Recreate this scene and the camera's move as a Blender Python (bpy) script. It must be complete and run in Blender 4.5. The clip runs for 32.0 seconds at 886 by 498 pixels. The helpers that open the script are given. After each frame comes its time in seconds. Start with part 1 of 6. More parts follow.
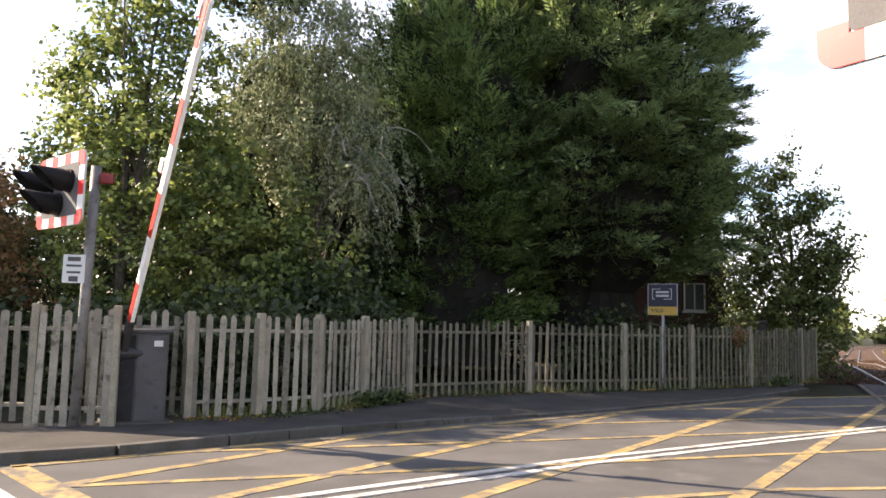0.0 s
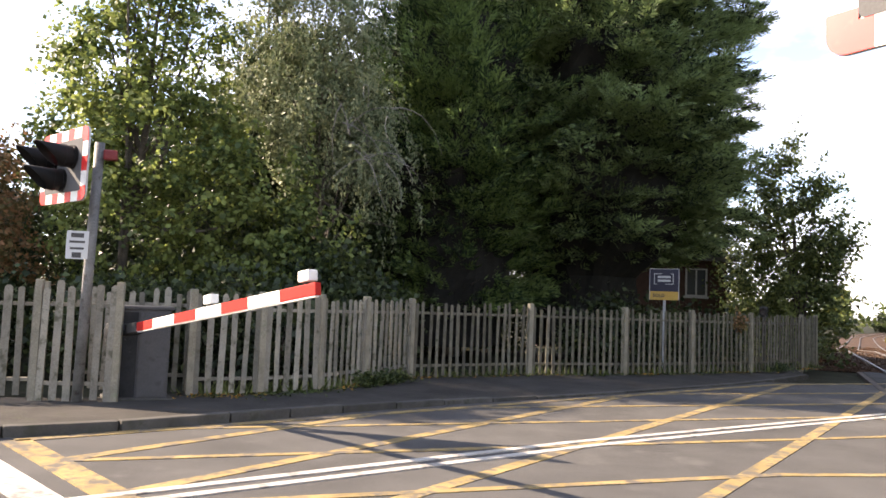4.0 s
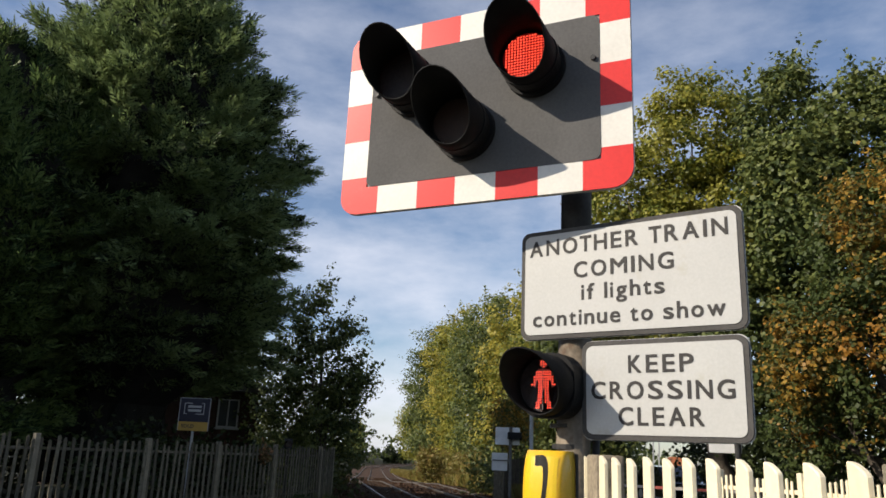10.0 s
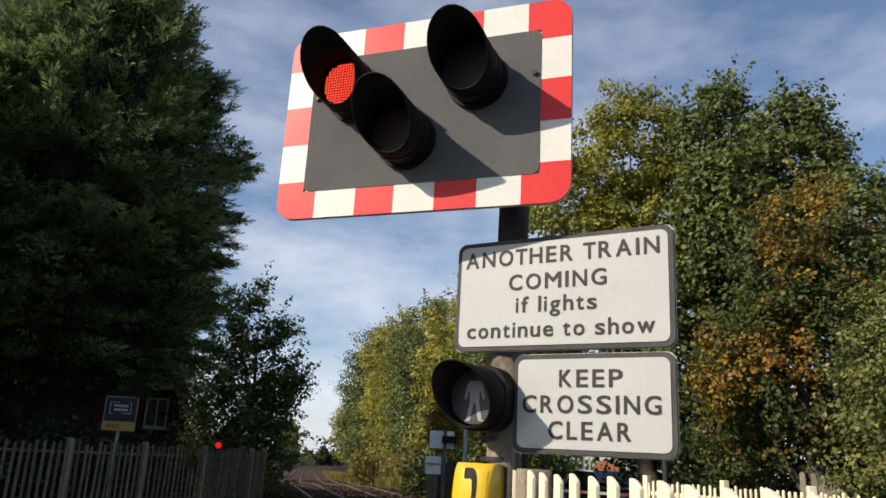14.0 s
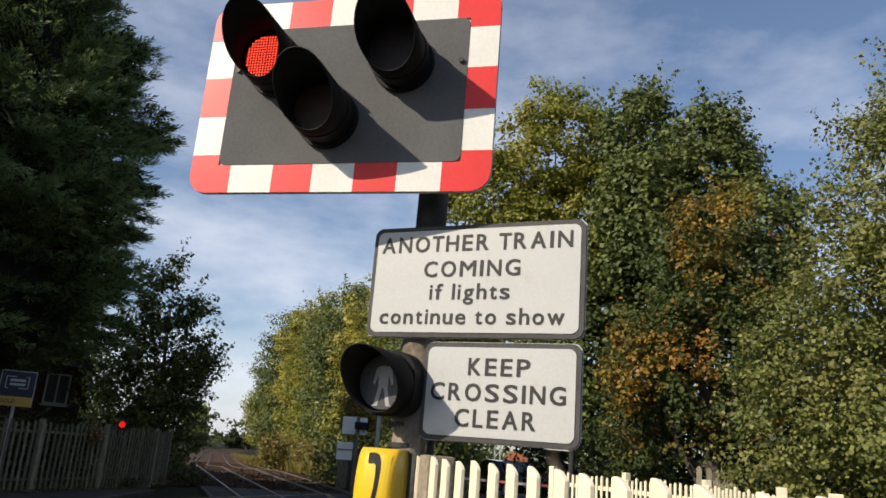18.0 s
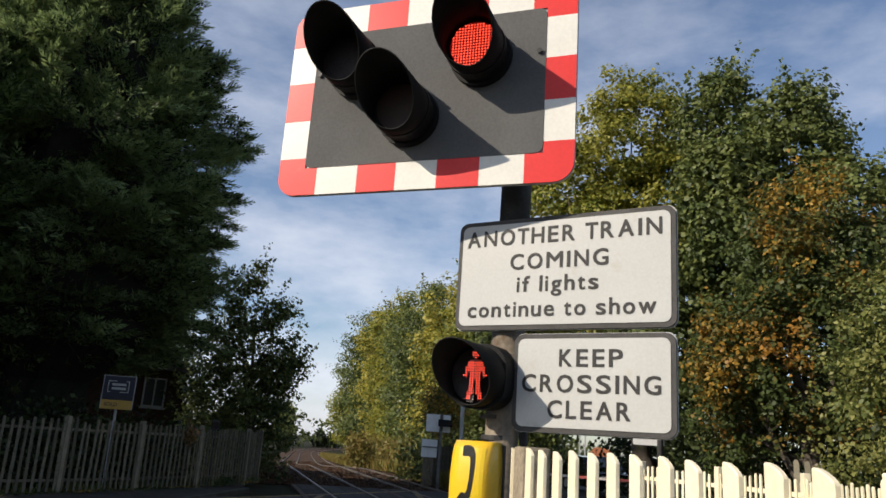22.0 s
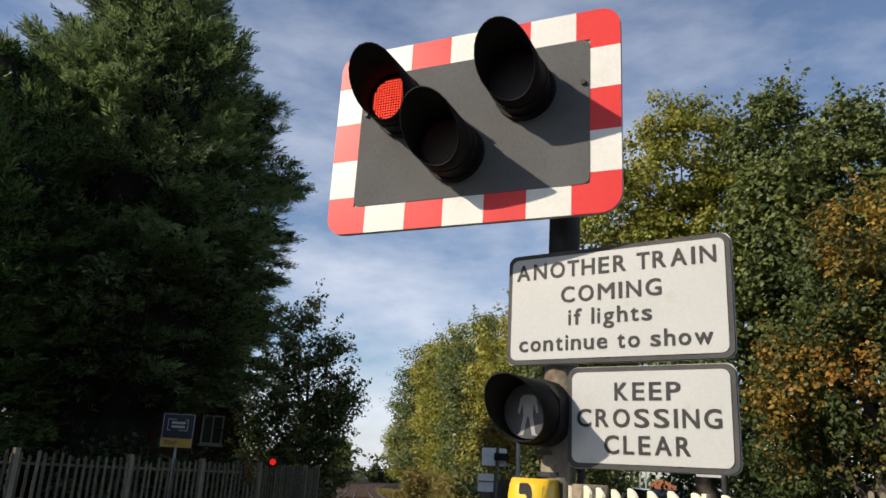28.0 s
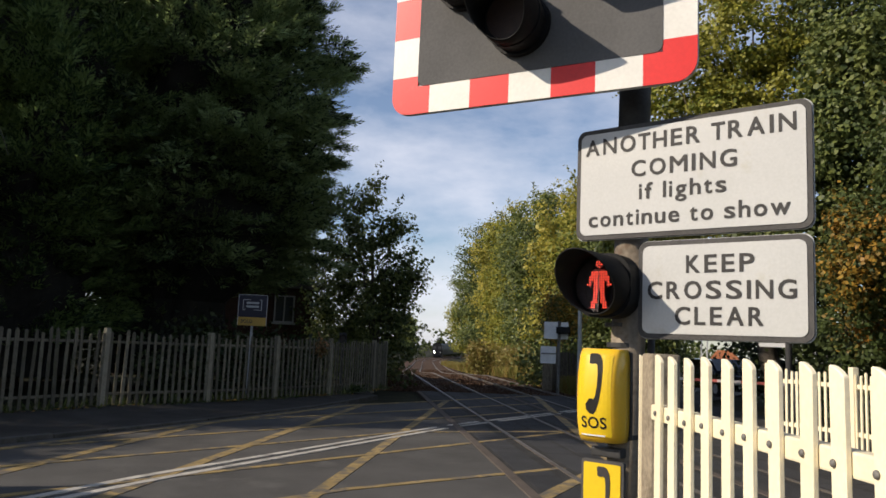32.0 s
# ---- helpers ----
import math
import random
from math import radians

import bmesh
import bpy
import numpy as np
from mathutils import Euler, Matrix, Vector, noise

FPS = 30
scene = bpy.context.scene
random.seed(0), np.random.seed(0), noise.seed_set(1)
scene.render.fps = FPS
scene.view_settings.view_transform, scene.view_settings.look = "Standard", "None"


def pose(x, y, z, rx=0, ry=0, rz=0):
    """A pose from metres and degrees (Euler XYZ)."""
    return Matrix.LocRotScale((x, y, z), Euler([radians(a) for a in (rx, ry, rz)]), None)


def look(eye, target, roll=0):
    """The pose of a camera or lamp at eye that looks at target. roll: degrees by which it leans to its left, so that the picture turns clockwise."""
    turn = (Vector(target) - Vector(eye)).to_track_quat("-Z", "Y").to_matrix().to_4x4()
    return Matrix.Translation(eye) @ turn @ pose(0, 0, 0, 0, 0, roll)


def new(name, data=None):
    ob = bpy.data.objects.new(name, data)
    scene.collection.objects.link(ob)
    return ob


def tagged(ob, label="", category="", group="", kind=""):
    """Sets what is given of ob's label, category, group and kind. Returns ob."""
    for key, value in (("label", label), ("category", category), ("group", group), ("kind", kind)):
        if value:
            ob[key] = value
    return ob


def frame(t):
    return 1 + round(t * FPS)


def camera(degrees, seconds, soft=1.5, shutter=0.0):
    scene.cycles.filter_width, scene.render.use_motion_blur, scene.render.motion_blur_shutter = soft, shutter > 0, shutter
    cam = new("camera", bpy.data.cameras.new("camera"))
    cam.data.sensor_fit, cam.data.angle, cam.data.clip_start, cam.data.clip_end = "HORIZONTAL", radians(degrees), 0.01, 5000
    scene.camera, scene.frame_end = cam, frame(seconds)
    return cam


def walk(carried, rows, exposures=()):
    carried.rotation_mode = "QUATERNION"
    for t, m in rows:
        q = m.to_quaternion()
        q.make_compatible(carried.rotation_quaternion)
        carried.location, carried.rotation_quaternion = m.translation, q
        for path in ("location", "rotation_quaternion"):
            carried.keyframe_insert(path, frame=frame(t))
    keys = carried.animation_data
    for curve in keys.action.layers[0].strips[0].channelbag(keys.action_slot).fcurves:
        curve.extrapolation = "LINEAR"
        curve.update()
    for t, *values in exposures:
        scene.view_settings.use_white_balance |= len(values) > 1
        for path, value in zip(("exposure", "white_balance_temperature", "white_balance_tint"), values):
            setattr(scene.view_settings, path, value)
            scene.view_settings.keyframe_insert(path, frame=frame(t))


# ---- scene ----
cam = camera(60.6, 32.0, soft=1.6)
PATH = [
    (0, (0.321, 0.12, 1.372), (0.182, 2.107, 1.561), 1.4),
    (0.5, (0.317, 0.108, 1.361), (0.165, 2.094, 1.537), 1.2),
    (1, (0.312, 0.108, 1.361), (0.154, 2.093, 1.54), 1.7),
    (1.5, (0.318, 0.115, 1.379), (0.162, 2.1, 1.564), 2.2),
    (2, (0.323, 0.121, 1.378), (0.167, 2.107, 1.55), 2.1),
    (2.5, (0.316, 0.11, 1.369), (0.156, 2.097, 1.532), 2.2),
    (3, (0.316, 0.109, 1.372), (0.159, 2.097, 1.53), 2.1),
    (3.5, (0.318, 0.115, 1.375), (0.172, 2.104, 1.523), 2.3),
    (5.5, (0.317, 0.114, 1.369), (0.177, 2.105, 1.502), 2.2),
    (6, (0.317, 0.11, 1.368), (0.18, 2.101, 1.509), 2.3),
    (6.5, (0.315, 0.111, 1.368), (0.17, 2.101, 1.506), 2.1),
    (7, (0.318, 0.115, 1.368), (0.176, 2.105, 1.501), 2.2),
    (7.5, (0.315, 0.111, 1.359), (0.223, 2.106, 1.478), 2.5),
    (8, (0.327, 0.117, 1.355), (0.445, 2.108, 1.505), 3.5),
    (8.5, (0.336, 0.033, 1.324), (0.835, 1.951, 1.595), 4.1),
    (9, (0.371, 0.03, 1.345), (1.152, 1.83, 1.729), 4.0),
    (9.5, (0.386, 0.02, 1.355), (1.304, 1.733, 1.825), 2.5),
    (10, (0.389, 0.015, 1.358), (1.332, 1.7, 1.88), 2.5),
    (10.5, (0.382, 0.022, 1.361), (1.318, 1.709, 1.888), 2.5),
    (11, (0.373, 0.031, 1.382), (1.324, 1.7, 1.94), 4.2),
    (11.5, (0.38, 0.032, 1.4), (1.383, 1.679, 1.928), 4.1),
    (12, (0.397, 0.024, 1.4), (1.416, 1.657, 1.942), 3.6),
    (12.5, (0.406, 0.017, 1.398), (1.456, 1.627, 1.95), 3.5),
    (13, (0.405, 0.016, 1.399), (1.463, 1.619, 1.959), 3.4),
    (13.5, (0.407, 0.016, 1.398), (1.473, 1.619, 1.939), 3.3),
    (14, (0.409, 0.015, 1.397), (1.483, 1.616, 1.932), 3.1),
    (14.5, (0.412, 0.014, 1.395), (1.492, 1.611, 1.927), 3.1),
    (16.5, (0.412, 0.013, 1.393), (1.493, 1.61, 1.925), 3.0),
    (17, (0.428, 0.011, 1.392), (1.587, 1.565, 1.881), 2.6),
    (17.5, (0.446, 0.021, 1.393), (1.66, 1.526, 1.904), 4.5),
    (18, (0.449, 0.016, 1.392), (1.688, 1.499, 1.91), 4.6),
    (18.5, (0.451, 0.016, 1.396), (1.694, 1.501, 1.895), 4.4),
    (19, (0.451, 0.025, 1.39), (1.679, 1.53, 1.867), 4.6),
    (19.5, (0.44, 0.025, 1.384), (1.64, 1.566, 1.819), 4.6),
    (20, (0.427, 0.032, 1.38), (1.561, 1.619, 1.822), 4.7),
    (20.5, (0.409, 0.038, 1.374), (1.511, 1.65, 1.807), 5.0),
    (21, (0.411, 0.038, 1.373), (1.506, 1.645, 1.84), 4.2),
    (21.5, (0.41, 0.038, 1.371), (1.502, 1.642, 1.855), 4.0),
    (22, (0.41, 0.035, 1.37), (1.494, 1.641, 1.867), 3.9),
    (22.5, (0.408, 0.037, 1.371), (1.495, 1.642, 1.866), 3.9),
    (23, (0.406, 0.037, 1.373), (1.497, 1.642, 1.858), 4.0),
    (23.5, (0.409, 0.037, 1.372), (1.493, 1.645, 1.859), 3.6),
    (24, (0.409, 0.035, 1.375), (1.449, 1.661, 1.897), 3.1),
    (24.5, (0.403, 0.028, 1.373), (1.439, 1.649, 1.917), 3.1),
    (26.5, (0.422, 0.038, 1.384), (1.402, 1.709, 1.881), 3.0),
    (27, (0.413, 0.036, 1.388), (1.374, 1.71, 1.911), 3.3),
    (27.5, (0.416, 0.036, 1.385), (1.379, 1.699, 1.94), 3.5),
    (28, (0.414, 0.032, 1.386), (1.371, 1.693, 1.955), 3.3),
    (28.5, (0.417, 0.03, 1.385), (1.377, 1.688, 1.959), 3.3),
    (29, (0.411, 0.027, 1.385), (1.38, 1.683, 1.951), 3.2),
    (29.5, (0.409, 0.031, 1.389), (1.372, 1.699, 1.928), 3.2),
    (30, (0.4, 0.03, 1.39), (1.305, 1.742, 1.89), 3.2),
    (30.5, (0.379, 0.027, 1.389), (1.243, 1.776, 1.828), 3.2),
    (31, (0.364, 0.029, 1.384), (1.221, 1.807, 1.707), 2.9),
    (31.5, (0.372, 0.039, 1.382), (1.231, 1.823, 1.663), 2.5),
    (32, (0.368, 0.038, 1.378), (1.235, 1.823, 1.629), 2.5),
]
EXPOSURES = [(0.0, 2.0, 7450, 21), (1.0, 2.12, 7450, 21), (2.0, 2.02, 7450, 21), (7.5, 2.0, 7400, 21), (8.0, 1.9, 7300, 20), (8.5, 1.4, 7050, 17), (9.0, 0.42, 6800, 15), (9.6, 0.15, 6700, 13), (11.0, 0.08, 6650, 12), (30.5, 0.08, 6650, 12), (32.0, 0.1, 6750, 14)]
walk(cam, [(t, look(eye, target, roll)) for t, eye, target, roll in PATH], EXPOSURES)

# ---- world and light ----
SUN_FROM = Vector((-0.986, 0.164, 0.594)).normalized()
SUN_ELEV = math.asin(SUN_FROM.z)
SUN_AZ = math.atan2(SUN_FROM.x, SUN_FROM.y)

world = bpy.data.worlds.new("world")
scene.world = world
world.use_nodes = True
wn, wl = world.node_tree.nodes, world.node_tree.links
wn.clear()
w_out = wn.new("ShaderNodeOutputWorld")
w_bg = wn.new("ShaderNodeBackground")
w_sky = wn.new("ShaderNodeTexSky")
w_sky.sky_type = "NISHITA"
w_sky.sun_disc = False
w_sky.sun_elevation = SUN_ELEV
w_sky.sun_rotation = SUN_AZ % (2 * math.pi)
w_sky.dust_density = 0.6
w_sky.ozone_density = 3.6
w_co = wn.new("ShaderNodeTexCoord")
w_map = wn.new("ShaderNodeMapping")
w_map.inputs["Scale"].default_value = (2.0, 2.0, 5.0)
w_noise = wn.new("ShaderNodeTexNoise")
w_noise.inputs["Scale"].default_value = 1.7
w_noise.inputs["Detail"].default_value = 7.0
w_noise.inputs["Roughness"].default_value = 0.58
w_ramp = wn.new("ShaderNodeValToRGB")
w_ramp.color_ramp.elements[0].position = 0.4
w_ramp.color_ramp.elements[0].color = (0.07, 0.07, 0.07, 1)
w_ramp.color_ramp.elements[1].position = 0.72
w_ramp.color_ramp.elements[1].color = (0.8, 0.8, 0.8, 1)
w_mix = wn.new("ShaderNodeMixRGB")
w_mix.inputs[2].default_value = (6.7, 7.1, 8.0, 1)
wl.new(w_co.outputs["Generated"], w_map.inputs["Vector"])
wl.new(w_map.outputs[0], w_noise.inputs["Vector"])
wl.new(w_noise.outputs["Fac"], w_ramp.inputs[0])
w_up = wn.new("ShaderNodeSeparateXYZ")
w_thin = wn.new("ShaderNodeMapRange")
w_thin.inputs["From Min"].default_value = 0.15
w_thin.inputs["From Max"].default_value = 0.62
w_thin.inputs["To Min"].default_value = 1.08
w_thin.inputs["To Max"].default_value = 0.42
w_veil = wn.new("ShaderNodeMath")
w_veil.operation = "MULTIPLY"
wl.new(w_co.outputs["Generated"], w_up.inputs[0])
wl.new(w_up.outputs["Z"], w_thin.inputs["Value"])
wl.new(w_ramp.outputs[0], w_veil.inputs[0])
wl.new(w_thin.outputs["Result"], w_veil.inputs[1])
wl.new(w_veil.outputs[0], w_mix.inputs[0])
wl.new(w_sky.outputs[0], w_mix.inputs[1])
wl.new(w_mix.outputs[0], w_bg.inputs["Color"])
w_bg.inputs["Strength"].default_value = 0.122
wl.new(w_bg.outputs[0], w_out.inputs["Surface"])

sun_data = bpy.data.lights.new("sun", "SUN")
sun_data.energy = 5.0
sun_data.angle = radians(0.55)
sun_data.color = (1.0, 0.91, 0.76)
sun = new("sun", sun_data)
sun.matrix_world = look(SUN_FROM * 60, (0, 0, 0))


# ---- materials ----
def material(name, colour, rough=0.7, metal=0.0, vary=0.25, scale=6.0, fine=60.0, bump=0.15, dirt=None, dirt_at=0.62, spread=0.0, glow=0.0, island=False, clear=0.0, shine=0.3):
    """A procedural surface: colour broken at two scales, optional stains, relief, and a spread between pieces."""
    m = bpy.data.materials.new(name)
    m.use_nodes = True
    n, l = m.node_tree.nodes, m.node_tree.links
    b = n["Principled BSDF"]
    b.inputs["Roughness"].default_value = rough
    b.inputs["Metallic"].default_value = metal
    b.inputs["Coat Weight"].default_value = clear
    b.inputs["Specular IOR Level"].default_value = shine
    co = n.new("ShaderNodeTexCoord")
    geo = n.new("ShaderNodeNewGeometry")
    big = n.new("ShaderNodeTexNoise")
    big.inputs["Scale"].default_value = scale
    big.inputs["Detail"].default_value = 5
    small = n.new("ShaderNodeTexNoise")
    small.inputs["Scale"].default_value = fine
    small.inputs["Detail"].default_value = 4
    l.new(geo.outputs["Position"], big.inputs["Vector"])
    l.new(geo.outputs["Position"], small.inputs["Vector"])
    add = n.new("ShaderNodeMath")
    add.operation = "ADD"
    l.new(big.outputs["Fac"], add.inputs[0])
    l.new(small.outputs["Fac"], add.inputs[1])
    ramp = n.new("ShaderNodeMapRange")
    ramp.inputs["From Min"].default_value = 0.7
    ramp.inputs["From Max"].default_value = 1.3
    ramp.inputs["To Min"].default_value = 1 - vary
    ramp.inputs["To Max"].default_value = 1 + vary
    l.new(add.outputs[0], ramp.inputs["Value"])
    value = ramp.outputs["Result"]
    if spread:
        if island:
            source = geo.outputs["Random Per Island"]
        else:
            info = n.new("ShaderNodeObjectInfo")
            source = info.outputs["Random"]
        sp = n.new("ShaderNodeMapRange")
        sp.inputs["To Min"].default_value = 1 - spread
        sp.inputs["To Max"].default_value = 1 + spread
        l.new(source, sp.inputs["Value"])
        mul = n.new("ShaderNodeMath")
        mul.operation = "MULTIPLY"
        l.new(value, mul.inputs[0])
        l.new(sp.outputs["Result"], mul.inputs[1])
        value = mul.outputs[0]
    tone = n.new("ShaderNodeVectorMath")
    tone.operation = "SCALE"
    tone.inputs[0].default_value = colour
    l.new(value, tone.inputs["Scale"])
    result = tone.outputs["Vector"]
    if dirt:
        spots = n.new("ShaderNodeTexNoise")
        spots.inputs["Scale"].default_value = scale * 1.7
        spots.inputs["Detail"].default_value = 8
        spots.inputs["Roughness"].default_value = 0.65
        l.new(geo.outputs["Position"], spots.inputs["Vector"])
        cut = n.new("ShaderNodeMapRange")
        cut.inputs["From Min"].default_value = dirt_at
        cut.inputs["From Max"].default_value = dirt_at + 0.12
        l.new(spots.outputs["Fac"], cut.inputs["Value"])
        mx = n.new("ShaderNodeMixRGB")
        mx.inputs[2].default_value = (*dirt, 1)
        l.new(cut.outputs["Result"], mx.inputs[0])
        l.new(result, mx.inputs[1])
        result = mx.outputs[0]
    l.new(result, b.inputs["Base Color"])
    if bump:
        bp = n.new("ShaderNodeBump")
        bp.inputs["Strength"].default_value = bump
        bp.inputs["Distance"].default_value = 0.01
        l.new(small.outputs["Fac"], bp.inputs["Height"])
        l.new(bp.outputs[0], b.inputs["Normal"])
    if glow:
        b.inputs["Emission Color"].default_value = (*colour, 1)
        b.inputs["Emission Strength"].default_value = glow
    return m


def foliage(name, colour, other, share=0.3, rough=0.5, through_light=0.35, grain=0.45):
    """Leaves: two tones shared out leaf by leaf, larger drifts of tone, some light let through."""
    m = bpy.data.materials.new(name)
    m.use_nodes = True
    n, l = m.node_tree.nodes, m.node_tree.links
    b, out = n["Principled BSDF"], n["Material Output"]
    b.inputs["Roughness"].default_value = rough
    b.inputs["Specular IOR Level"].default_value = 0.28
    geo = n.new("ShaderNodeNewGeometry")
    drift = n.new("ShaderNodeTexNoise")
    drift.inputs["Scale"].default_value = 0.55
    drift.inputs["Detail"].default_value = 3
    l.new(geo.outputs["Position"], drift.inputs["Vector"])
    add = n.new("ShaderNodeMath")
    add.operation = "MULTIPLY_ADD"
    add.inputs[1].default_value = grain
    l.new(geo.outputs["Random Per Island"], add.inputs[0])
    l.new(drift.outputs["Fac"], add.inputs[2])
    cut = n.new("ShaderNodeMapRange")
    cut.inputs["From Min"].default_value = 0.5 + grain - share
    cut.inputs["From Max"].default_value = 0.65 + grain - share
    l.new(add.outputs[0], cut.inputs["Value"])
    mx = n.new("ShaderNodeMixRGB")
    mx.inputs[1].default_value = (*colour, 1)
    mx.inputs[2].default_value = (*other, 1)
    l.new(cut.outputs["Result"], mx.inputs[0])
    lum = n.new("ShaderNodeMapRange")
    lum.inputs["To Min"].default_value = 0.78
    lum.inputs["To Max"].default_value = 1.22
    l.new(geo.outputs["Random Per Island"], lum.inputs["Value"])
    tone = n.new("ShaderNodeVectorMath")
    tone.operation = "SCALE"
    l.new(mx.outputs[0], tone.inputs[0])
    l.new(lum.outputs["Result"], tone.inputs["Scale"])
    l.new(tone.outputs["Vector"], b.inputs["Base Color"])
    tr = n.new("ShaderNodeBsdfTranslucent")
    l.new(tone.outputs["Vector"], tr.inputs["Color"])
    ms = n.new("ShaderNodeMixShader")
    ms.inputs[0].default_value = through_light
    l.new(b.outputs[0], ms.inputs[1])
    l.new(tr.outputs[0], ms.inputs[2])
    l.new(ms.outputs[0], out.inputs["Surface"])
    return m


ASPHALT = material("asphalt", (0.08, 0.077, 0.072), 0.88, vary=0.28, scale=0.9, fine=140, bump=0.5, dirt=(0.1, 0.096, 0.089), dirt_at=0.56, shine=0.1)
# Darker than ASPHALT: the conifers' shade on the crossing is put into this colour.
CROSSING = material("shaded_crossing_asphalt", (0.04, 0.039, 0.037), 0.9, vary=0.35, scale=1.1, fine=120, bump=0.5, dirt=(0.058, 0.055, 0.051), dirt_at=0.55, shine=0.1)
PAVING = material("pavement_asphalt", (0.05, 0.046, 0.04), 0.92, vary=0.35, scale=1.6, fine=110, bump=0.5, dirt=(0.05, 0.05, 0.035), dirt_at=0.58, shine=0.12)
KERB = material("kerb_concrete", (0.07, 0.066, 0.058), 0.9, vary=0.35, scale=3, fine=90, bump=0.4, dirt=(0.055, 0.055, 0.04), dirt_at=0.52, spread=0.2, shine=0.15)
YELLOW_LINE = material("worn_yellow_paint", (0.27, 0.195, 0.085), 0.8, vary=0.32, scale=2.2, fine=120, bump=0.3, dirt=(0.115, 0.1, 0.08), dirt_at=0.47, shine=0.15)
WHITE_LINE = material("worn_white_paint", (0.4, 0.375, 0.33), 0.75, vary=0.3, scale=2.2, fine=120, bump=0.3, dirt=(0.18, 0.17, 0.155), dirt_at=0.53, shine=0.15)
GROUND = material("grass_earth", (0.022, 0.023, 0.012), 0.95, vary=0.5, scale=0.8, fine=20, bump=0.6, dirt=(0.05, 0.04, 0.026), dirt_at=0.55, shine=0.1)
BALLAST = material("ballast_stone", (0.075, 0.045, 0.03), 0.95, vary=0.5, scale=1.2, fine=28, bump=1.0, dirt=(0.04, 0.03, 0.022), dirt_at=0.5, shine=0.1)
STONES = material("ballast_chips", (0.078, 0.046, 0.03), 0.95, vary=0.2, scale=2.0, fine=40, bump=0.3, spread=0.45, island=True, shine=0.1)
RAIL = material("rail_steel", (0.13, 0.115, 0.1), 0.5, metal=0.3, vary=0.25, scale=3, fine=60, bump=0.1, dirt=(0.07, 0.045, 0.03), dirt_at=0.5)
SLEEPER = material("sleeper_concrete", (0.09, 0.072, 0.058), 0.9, vary=0.3, scale=3, fine=60, bump=0.3, spread=0.2)
PANEL = material("crossing_rubber", (0.04, 0.04, 0.041), 0.8, vary=0.25, scale=2, fine=90, bump=0.5, spread=0.2, shine=0.12)
OLD_PALE = material("weathered_pale_wood", (0.125, 0.112, 0.082), 0.85, vary=0.38, scale=5, fine=55, bump=0.5, dirt=(0.075, 0.077, 0.042), dirt_at=0.53, spread=0.32)
PEELED_PALE = material("peeling_white_pale", (0.21, 0.19, 0.148), 0.85, vary=0.28, scale=3, fine=45, bump=0.5, dirt=(0.09, 0.085, 0.055), dirt_at=0.54, spread=0.34)
OLD_POST = material("weathered_white_post", (0.23, 0.205, 0.15), 0.85, vary=0.3, scale=4, fine=50, bump=0.4, dirt=(0.2, 0.2, 0.13), dirt_at=0.58, spread=0.12)
TAN_WOOD = material("bare_tan_post", (0.24, 0.2, 0.145), 0.85, vary=0.35, scale=6, fine=55, bump=0.5, dirt=(0.1, 0.08, 0.055), dirt_at=0.55)
WHITE_WOOD = material("cream_painted_wood", (0.82, 0.73, 0.52), 0.5, vary=0.08, scale=5, fine=70, bump=0.12, dirt=(0.62, 0.5, 0.32), dirt_at=0.68, spread=0.05)
GREY_WOOD = material("grey_weathered_wood", (0.095, 0.078, 0.058), 0.9, vary=0.4, scale=7, fine=60, bump=0.6, dirt=(0.05, 0.042, 0.032), dirt_at=0.56, spread=0.2)
RED = material("signal_red", (0.68, 0.034, 0.03), 0.4, vary=0.07, scale=6, fine=60, bump=0.02, dirt=(0.58, 0.05, 0.042), dirt_at=0.64)
WHITE = material("signal_white", (0.72, 0.7, 0.64), 0.4, vary=0.06, scale=6, fine=60, bump=0.02, dirt=(0.6, 0.56, 0.47), dirt_at=0.66)
RED_ARM = material("barrier_red_sheet", (0.4, 0.022, 0.016), 0.6, vary=0.12, scale=6, fine=60, bump=0.03, dirt=(0.3, 0.035, 0.028), dirt_at=0.62, shine=0.12)
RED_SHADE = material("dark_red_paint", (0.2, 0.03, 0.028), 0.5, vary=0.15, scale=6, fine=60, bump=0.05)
RED_DULL = material("faded_red_paint", (0.42, 0.1, 0.08), 0.6, vary=0.2, scale=6, fine=60, bump=0.05)
WHITE_DULL = material("dull_white_paint", (0.5, 0.45, 0.42), 0.6, vary=0.2, scale=6, fine=60, bump=0.05)
BOARD_GREY = material("backboard_grey", (0.115, 0.113, 0.111), 0.8, vary=0.12, scale=4, fine=80, bump=0.06, shine=0.06)
HOOD = material("hood_black", (0.011, 0.011, 0.011), 0.55, vary=0.2, scale=10, fine=90, bump=0.08, shine=0.12)
SIGN_FACE = material("sign_white_sheet", (0.47, 0.47, 0.45), 0.38, vary=0.06, scale=3, fine=90, bump=0.03, dirt=(0.42, 0.4, 0.34), dirt_at=0.62, clear=0.25)
SIGN_EDGE = material("sign_grey_edge", (0.065, 0.062, 0.059), 0.6, vary=0.25, scale=8, fine=80, bump=0.1, shine=0.2)
SIGN_TEXT = material("sign_black_letter", (0.032, 0.03, 0.029), 0.6, vary=0.2, scale=6, fine=80, bump=0.02)
SIGN_BACK = material("sign_back_aluminium", (0.42, 0.42, 0.41), 0.5, metal=0.15, vary=0.15, scale=5, fine=60, bump=0.05, dirt=(0.3, 0.3, 0.28), dirt_at=0.62)
